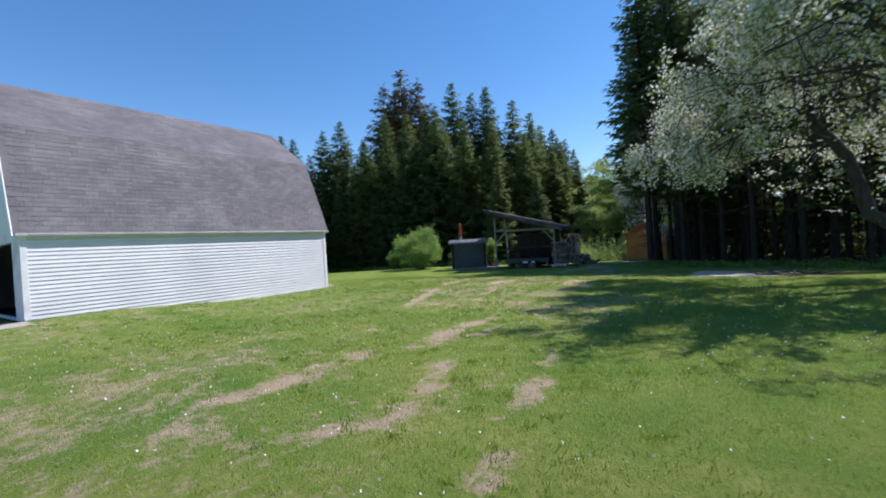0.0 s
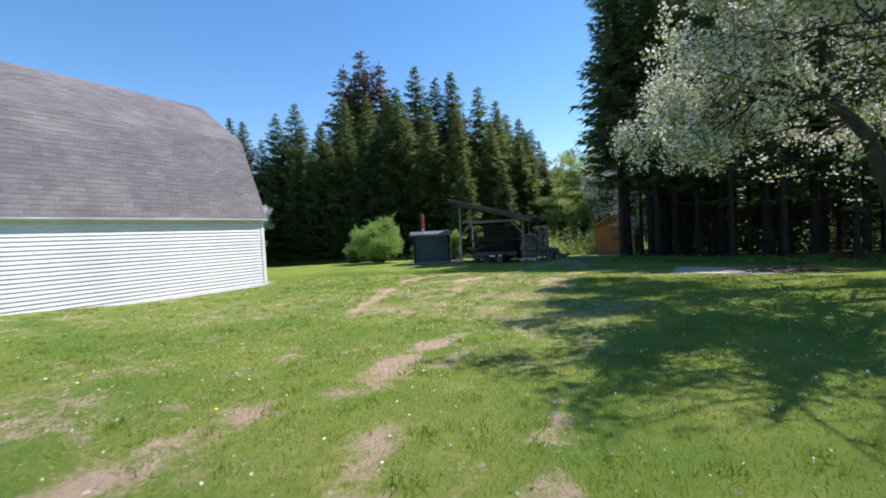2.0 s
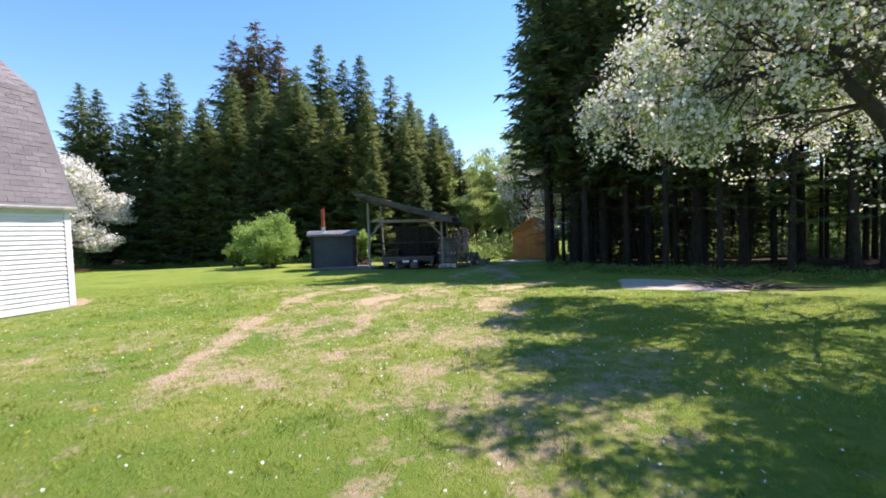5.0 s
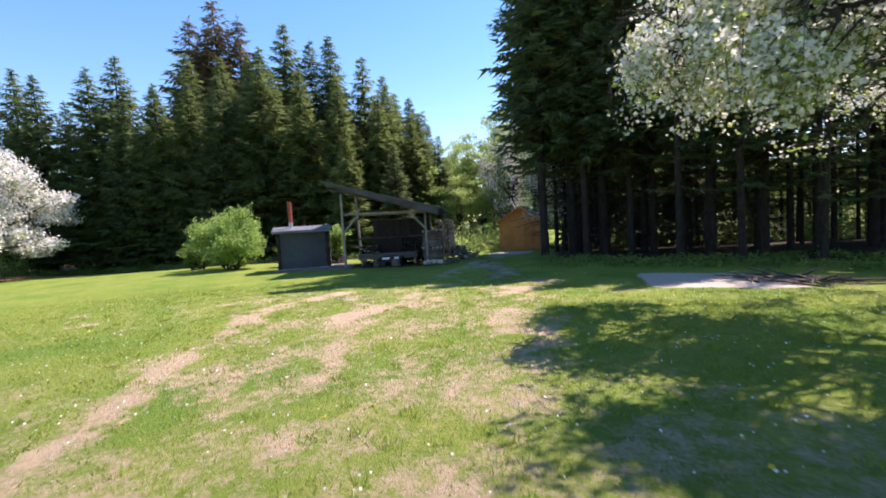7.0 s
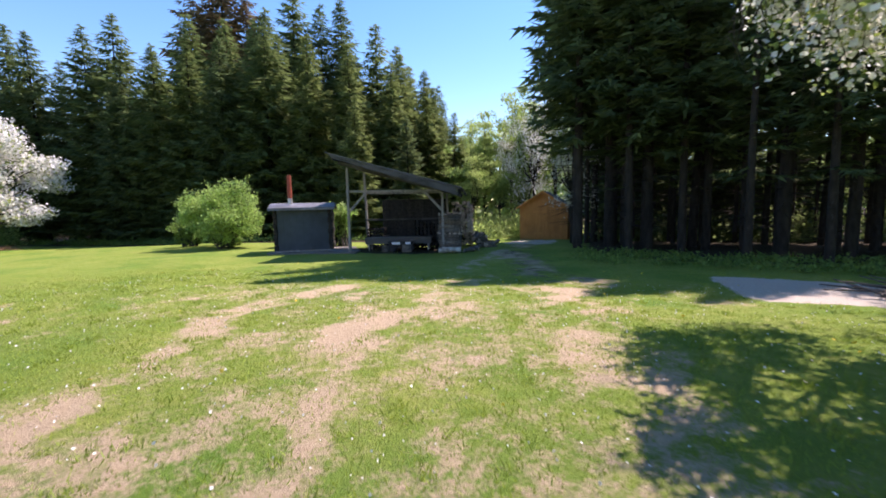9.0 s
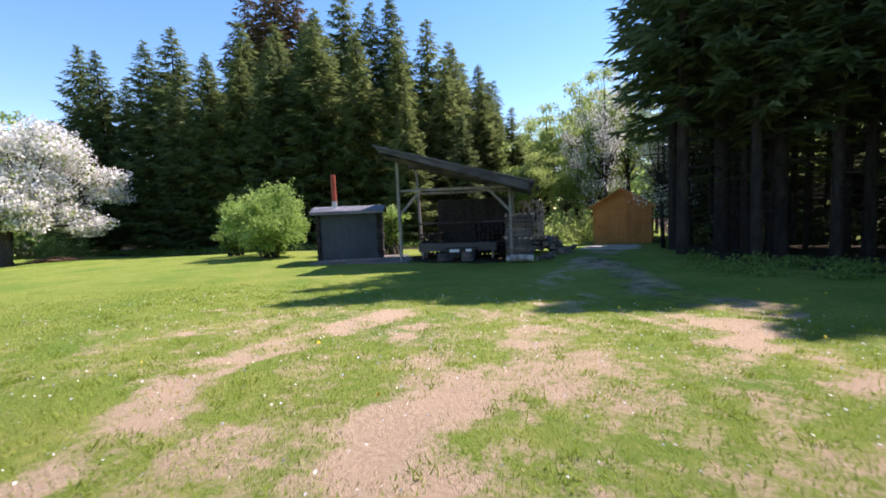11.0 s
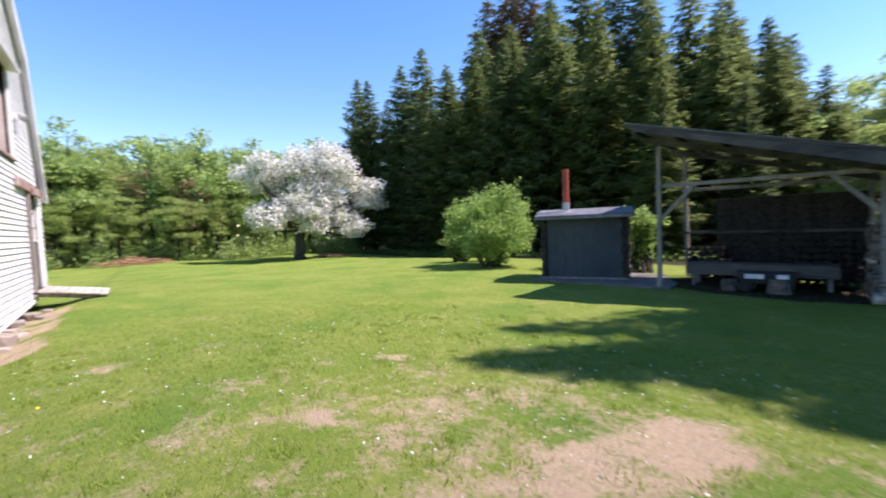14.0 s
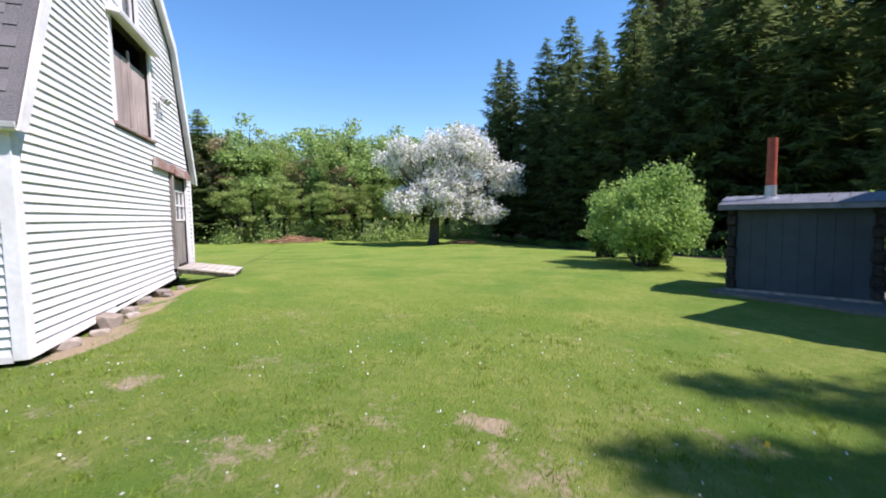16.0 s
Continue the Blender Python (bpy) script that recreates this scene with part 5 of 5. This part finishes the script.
    holes = np.sin(x * 2.5 + 1.3 * np.sin(z * 1.7 + 0.4)) * np.sin(y * 2.3 + 0.9 * np.sin(x * 1.1)) + 0.75 * np.sin(z * 2.9 + x * 1.5 + y * 1.1)
    shoots = np.arange(len(T)) >= len(T) - 45
    T = T[(over & (z > lowest) & (y > -4.9) & (z < 8.6) & ~heart & (holes > -0.10)) | shoots]
    per = int(np.clip(104000 // len(T), 12, 42))
    lump = T + rng.normal(0, 0.05, T.shape)
    P = np.repeat(lump, per, axis=0) + rng.normal(0, 0.115, (len(T) * per, 3))
    k = rng.random(len(P)) < 0.62
    part("blossom", mesh_np("blossom", *leaves(P[k], 0.078, rng, aspect=0.9), PETAL_G), None, ob, "pale blossom")
    part("leaves", mesh_np("leaves", *leaves(P[~k], 0.090, rng), APPLELEAF), None, ob, "young green leaves")


near_apple()


def leafy(seed, h, r, mat, n=8000, size=0.21, slim=1.0):
    """A broad-leaved tree: trunk, limbs and a crown of leaf lumps with gaps."""
    rng = np.random.default_rng(seed)
    s = Soup()
    s.tube([Vector((0, 0, 0)), Vector((0.1, 0, h * 0.2)), Vector((-0.05, 0.1, h * 0.45)), Vector((0.05, 0, h * 0.9))], [0.017 * h, 0.014 * h, 0.010 * h, 0.02], 7)
    P, C = shell(n, (0, 0, h * 0.57), (r * slim, r * slim, h * 0.43), rng, 60, r * 0.30, 0.15)
    limbs_to(s, C[::3], (0, 0, h * 0.3), (0, 0, h * 0.32), 0.006 * h, rng)
    return s.mesh("trunk", BARK), mesh_np("crown", *leaves(P, size, rng), mat)


LEAFY = {"green_a": leafy(41, 10, 2.9, LEAF, 5600, 0.26), "green_b": leafy(42, 10, 2.5, LEAF, 5600, 0.26), "yellow_a": leafy(43, 10, 2.5, LEAF_Y, 8500, 0.16), "yellow_b": leafy(44, 10, 2.0, LEAF_Y, 8500, 0.16), "red_a": leafy(46, 10, 2.2, LEAF_R, 4200, 0.28), "flower": leafy(45, 10, 2.6, PETAL_G, 4200, 0.12)}
LEAFLABEL = {"g": "broad-leaved tree in fresh green leaf", "y": "young birch in light yellow-green leaf", "r": "tree with reddish-brown young leaves", "f": "thin wild tree in pale blossom"}


def leaf_tree(kind, x, y, top, fat=1.0, sink=0.0):
    z = gz(x, y)
    sc = (top - z) / 10
    ob = thing("birch" if kind[0] == "y" else "broadleaf_tree", Matrix.Translation((x, y, z - 0.05)) @ Matrix.Rotation(ry.uniform(0, 6.28), 4, "Z"), LEAFLABEL[kind[0]], "tree", "broad-leaved trees of the wood's edge")
    for nm, me in zip(("trunk", "crown"), LEAFY[kind]):
        part(nm, me, None, ob, m=Matrix.Diagonal((sc * fat, sc * fat, sc, 1)))
    return ob


# wood beyond the lawn, past the barn
for kind, y, top, fat, dx in (("skirt", -8.5, 10.7, 1.0, 0), ("skirt", -6.6, 11.0, 1.2, 0.5), ("green_a", -4.6, 9.6, 1.0, 0), ("green_b", -2.6, 10.0, 1.1, 1), ("yellow_a", -0.6, 8.2, 1.0, 0), ("red_a", 1.1, 7.6, 1.0, -1), ("red_a", 5.4, 6.4, 1.0, 2.0), ("red_a", -6.0, 9.4, 1.0, 1.5),
                              ("green_a", 3.9, 9.5, 1.1, 0), ("green_b", 6.0, 9.6, 1.0, 1), ("green_a", 8.4, 9.5, 1.1, 0), ("green_b", 11.0, 10.0, 1.1, -1), ("green_a", 13.5, 10.0, 1.1, 0), ("green_b", 16.0, 10.5, 1.1, 0),
                              ("yellow_a", 5.0, 9.0, 0.9, 1.5), ("yellow_b", -1.6, 9.4, 1.0, -0.5), ("yellow_b", 0.2, 4.6, 1.5, 3), ("yellow_a", 4.0, 4.2, 1.6, 3.5), ("yellow_b", 7.0, 4.6, 1.5, 2.5), ("yellow_a", -3.6, 4.4, 1.6, 3), ("green_a", 10.0, 4.4, 1.6, 2), ("yellow_b", -7.0, 5.0, 1.3, 2)):
    if kind == "skirt":
        spruce("skirt_a", -36 + dx, y, top, 1.25)
    else:
        leaf_tree(kind, -37 + dx, y, top + 1.0, fat)
for k in range(16):
    leaf_tree(("green_a", "green_b", "yellow_a")[k % 3], -43 + ry.uniform(-2, 2), -16 + k * 2.3, ry.uniform(10.5, 13.0), 1.15)
# light wood at the end of the drive
for kind, x, y, top, fat in (("yellow_a", -1.5, 46, 12.5, 1.0), ("yellow_b", 1.0, 42, 11.0, 1.1), ("green_a", 3.4, 48, 12.5, 1.0), ("yellow_a", 4.0, 41, 10.5, 1.0), ("yellow_b", 6.2, 43, 10.5, 1.1), ("yellow_a", 8.2, 46, 11.5, 1.0),
                             ("yellow_a", 2.4, 31, 6.0, 1.3), ("yellow_b", 4.6, 30.5, 5.2, 1.4), ("yellow_a", 6.4, 31.5, 5.6, 1.3), ("yellow_b", 2.8, 34, 10.2, 1.0), ("yellow_a", 5.0, 36.5, 12.4, 0.9), ("yellow_b", 6.6, 37.5, 13.0, 0.9), ("yellow_b", 8.6, 34.5, 12.5, 0.9), ("flower", 7.3, 30.0, 11.8, 0.75), ("yellow_b", 6.9, 31.6, 11.2, 0.85), ("flower", 5.2, 33.0, 9.0, 0.7), ("green_b", 0.2, 33, 7.0, 1.2),
                             ("yellow_b", 10.5, 33, 8.0, 1.0), ("flower", 10.3, 19.8, 7.6, 0.8),
                             ("yellow_a", 14, 32, 6, 1.4), ("yellow_b", 18, 30, 6, 1.5), ("yellow_a", 22, 29, 6, 1.5), ("yellow_b", 26, 27, 6, 1.5), ("yellow_a", 30, 25, 6, 1.5), ("yellow_b", 20, 34, 8, 1.4), ("yellow_a", 25, 33, 8, 1.4), ("yellow_b", 33, 22, 7, 1.5)):
    leaf_tree(kind, x, y, top, fat)


# distant woods all around
def far_woods():
    rng = np.random.default_rng(91)
    n = 26000
    a = rng.uniform(0, 6.283, n)
    top = 7.5 + 1.6 * np.sin(a * 23) + 1.2 * np.sin(a * 57 + 1) + 0.8 * np.sin(a * 131)
    d = rng.uniform(62, 74, n)
    P = np.stack([np.cos(a) * d, 10 + np.sin(a) * d, -0.9 + top * rng.uniform(0, 1, n) ** 0.8], -1)
    tagged(part("far_woods", mesh_np("far_woods", *leaves(P, 1.5, rng, aspect=0.8), LEAF), None), "band of green woods in the distance", "woods", kind="stuff")


far_woods()


# lilac bush
def bush(x, y, rx_, ry_, h, seed, n, size, mat, label, name="lilac_bush"):
    rng = np.random.default_rng(seed)
    ob = thing(name, Matrix.Translation((x, y, gz(x, y) - 0.03)), label, "bush")
    s = Soup()
    P, C = shell(int(n * 0.85), (0, 0, h * 0.53), (rx_ * 0.90, ry_ * 0.90, h * 0.46), rng, 60, h * 0.17, 0.35)
    P2, C2 = shell(n - int(n * 0.85), (0, 0, h * 0.26), (rx_ * 0.62, ry_ * 0.62, h * 0.24), rng, 30, h * 0.14, 0.5)
    P, C = np.concatenate([P, P2]), np.concatenate([C, C2])
    for c in C[::2]:
        a = rng.uniform(0, 6.28)
        b = Vector((math.cos(a) * 0.35, math.sin(a) * 0.35, 0))
        cc = Vector(c)
        s.tube([b, b.lerp(cc, 0.5) + Vector((0, 0, 0.25)), cc], [0.03, 0.02, 0.008], 5)
    up = C[C[:, 2] > h * 0.55]
    spikes = []
    for c in up:
        for _ in range(3):
            e = Vector(c) + Vector((rng.normal(0, 0.25), rng.normal(0, 0.25), rng.uniform(0.3, 0.65)))
            s.tube([Vector(c), e], [0.008, 0.003], 3)
            spikes += [Vector(c).lerp(e, f) for f in (0.4, 0.6, 0.8, 1.0)]
    P = np.concatenate([P, cloud(spikes, 5, 0.06, rng)])
    P = P[P[:, 2] > 0.15]
    part("woody_base", s.mesh("woody_base", APPLEBARK), None, ob)
    part("leaves", mesh_np("leaves", *leaves(P, size, rng), mat), None, ob)


bush(-5.95, 13.6, 2.75, 2.0, 3.25, 51, 17000, 0.115, BUSHLEAF, "rounded light green bush at the lawn's edge")
bush(-9.4, 14.6, 1.1, 0.9, 1.15, 52, 1800, 0.13, FERN, "low tangle of pale green weeds", "weed_clump")
bush(-7.9, 15.4, 1.4, 0.8, 0.9, 53, 1800, 0.13, FERN, "low tangle of pale green weeds", "weed_clump")
bush(-2.9, 14.6, 0.7, 0.6, 0.8, 54, 900, 0.12, FERN, "low tangle of pale green weeds", "weed_clump")
bush(-0.1, 14.7, 0.34, 0.34, 1.75, 55, 800, 0.13, BUSHLEAF, "slender light green sapling clump behind the shed", "sapling_clump")

# understorey along the forest edge and in the grove
def tufts(name, spots, n, h, size, mat, seed, label):
    rng = np.random.default_rng(seed)
    P = []
    for x, y, w in spots:
        q = rng.normal(size=(n, 3)) * np.array([w, w * 0.6, h * 0.4]) + np.array([x, y, 0])
        q[:, 2] = height(q[:, 0], q[:, 1]) + 0.04 + abs(q[:, 2]) * 0.9
        P.append(q)
    ob = part(name, mesh_np(name, *leaves(np.concatenate(P), size, rng), mat), None)
    return tagged(ob, label, "undergrowth", kind="stuff")


r9 = random.Random(9)
spots = [(10.9 + (k % 40) * 0.42, 12.2 - 0.30 * min((k % 40) * 0.42, 8) + r9.uniform(-1.5, 1.8), r9.uniform(0.15, 0.5)) for k in range(64)]
tufts("grove_undergrowth", spots, 150, 0.24, 0.085, FERN, 61, "low ferns and seedlings at the grove's edge")
spots = [(-38 + k * 1.15, 20.3 + r9.uniform(-1.0, 1.3) + 0.02 * k, r9.uniform(0.4, 0.9)) for k in range(34)]
tufts("edge_undergrowth", spots, 260, 0.55, 0.14, FERN, 62, "low green growth along the forest edge")
spots = [(-35 + r9.uniform(-2, 2), -10 + k * 0.65, r9.uniform(0.5, 1.1)) for k in range(46)]
tufts("far_undergrowth", spots, 420, 2.1, 0.20, LEAF, 63, "green shrubs along the far wood's edge")
spots = [(12 + r9.uniform(0, 9), 21 + r9.uniform(0, 6), r9.uniform(0.6, 1.1)) for k in range(34)]
tufts("grove_saplings", spots, 260, 2.0, 0.20, SPRUCE, 67, "dark young spruces inside the grove")
spots = [(21 + r9.uniform(0, 18), 22 + r9.uniform(0, 6), r9.uniform(0.6, 1.1)) for k in range(40)] + [(14 + r9.uniform(0, 6), 27 + r9.uniform(0, 2), 0.5) for k in range(7)]
tufts("grove_thicket", spots, 300, 2.2, 0.20, LEAF_Y, 65, "sunlit yellow-green thicket beyond the grove")
spots = [(-40 + r9.uniform(0, 38), 33 + r9.uniform(0, 5), r9.uniform(0.6, 1.1)) for k in range(44)]
tufts("forest_thicket", spots, 220, 2.0, 0.22, SPRUCE, 66, "dark young growth inside the forest")
spots = [(5.6 + r9.uniform(-0.5, 3.5), 26.5 + r9.uniform(0, 4), r9.uniform(0.4, 0.9)) for k in range(16)] + [(2.5 + r9.uniform(-1, 3), 22 + r9.uniform(0, 5), 0.6) for k in range(12)]
spots += [(0.5 + r9.uniform(0, 8), 30 + r9.uniform(0, 4), r9.uniform(0.6, 1.0)) for k in range(22)]
tufts("drive_undergrowth", spots, 420, 1.9, 0.15, LEAF_Y, 64, "bright green brush behind the woodshed")


def brush_pile(x, y, r, h, seed, mat, label, name, n=120):
    rng = np.random.default_rng(seed)
    s = Soup()
    for _ in range(n):
        a, d = rng.uniform(0, 6.28), rng.uniform(0, 1) ** 0.6 * r
        p = Vector((math.cos(a) * d, math.sin(a) * d, rng.uniform(0.02, h) * (1 - d / r * 0.7)))
        q = p + Vector((rng.normal(0, 0.6), rng.normal(0, 0.6), rng.normal(0, 0.12)))
        q.z = max(0.02, q.z)
        s.tube([p, q], [0.03, 0.012], 4)
    ob = part(name, s.mesh(name, mat), None, m=Matrix.Translation((x, y, gz(x, y))))
    return tagged(ob, label, "brush pile", kind="stuff")


brush_pile(-31.5, 1.2, 2.2, 0.55, 71, BRUSH, "low reddish-brown pile of dead brush", "brush_pile", 200)
brush_pile(-26.2, 14.3, 1.0, 0.45, 72, BRUSH, "small reddish pile of branches under the apple tree", "brush_pile", 90)
brush_pile(16.6, 6.1, 0.9, 0.10, 73, LOGBARK, "dark scattered branches beside the gravel", "branch_litter", 50)

# ---- lawn: blades, fallen petals, dandelions ----
rg = np.random.default_rng(77)


def strew(n, x0, x1, y0, y1):
    P = np.stack([rg.uniform(x0, x1, n), rg.uniform(y0, y1, n)], -1)
    inside = (P[:, 0] < 0.25) & (P[:, 1] < 0.1)
    P = P[~inside]
    keep = rg.random(len(P)) > 1.2 * dirt_at(P[:, 0], P[:, 1])
    edge = np.minimum(np.minimum(P[:, 0] - x0, x1 - P[:, 0]), np.minimum(P[:, 1] - y0, y1 - P[:, 1]))
    keep &= rg.random(len(P)) < smooth(edge / 3.2)
    return P[keep & (gravel_at(P[:, 0], P[:, 1]) < 0.3)]


def blades(P, h, w):
    n = len(P)
    a = rg.uniform(0, 6.28, n)
    ln = h * rg.uniform(0.5, 1.4, n)
    z = height(P[:, 0], P[:, 1]) - 0.03 * dirt_at(P[:, 0], P[:, 1]) + 0.012 * wobble(P[:, 0], P[:, 1], 6.0, 8) - 0.006
    base = np.stack([P[:, 0], P[:, 1], z], -1)
    side = np.stack([np.cos(a), np.sin(a), np.zeros(n)], -1) * w * 0.5
    tip = base + np.stack([rg.normal(0, 0.5, n) * ln, rg.normal(0, 0.5, n) * ln, ln], -1)
    V = np.empty((n, 3, 3))
    V[:, 0], V[:, 1], V[:, 2] = base - side, base + side, tip
    return V.reshape(-1, 3), np.arange(n * 3).reshape(n, 3)


P = np.concatenate([strew(150000, 4.0, 19.5, -13.5, 5.0), strew(120000, -3.0, 13.5, -3.0, 8.5), strew(60000, -6.0, 24.0, -10.0, 15.0)])
tagged(new("grass", mesh_np("grass", *blades(P, 0.036, 0.010), BLADE)), "short mown green grass with clover", "grass", kind="stuff")
# tufts and clover
C = strew(2600, -0.5, 17.0, -11.5, 9.0)
P = np.repeat(C, 26, axis=0) + rg.normal(0, 0.055, (len(C) * 26, 2))
tagged(new("grass_tufts", mesh_np("grass_tufts", *blades(P, 0.055, 0.012), BLADE)), "taller tufts of grass in the lawn", "grass", kind="stuff")


def flecks(n, size, mat, name, label, x0, x1, y0, y1, lift):
    P = np.stack([rg.uniform(x0, x1, n), rg.uniform(y0, y1, n)], -1)
    P = P[~((P[:, 0] < 0.3) & (P[:, 1] < 0.2))]
    P3 = np.stack([P[:, 0], P[:, 1], height(P[:, 0], P[:, 1]) + lift], -1)
    tagged(new(name, mesh_np(name, *leaves(P3, size, rg, aspect=0.9), mat)), label, "petals", kind="stuff")


flecks(4200, 0.021, PETAL, "fallen_petals", "white fallen petals strewn over the lawn", 0.5, 17, -11, 7, 0.03)
flecks(110, 0.04, YELLOW, "dandelions", "yellow dandelion heads in the lawn", -1, 14, -9, 9, 0.06)
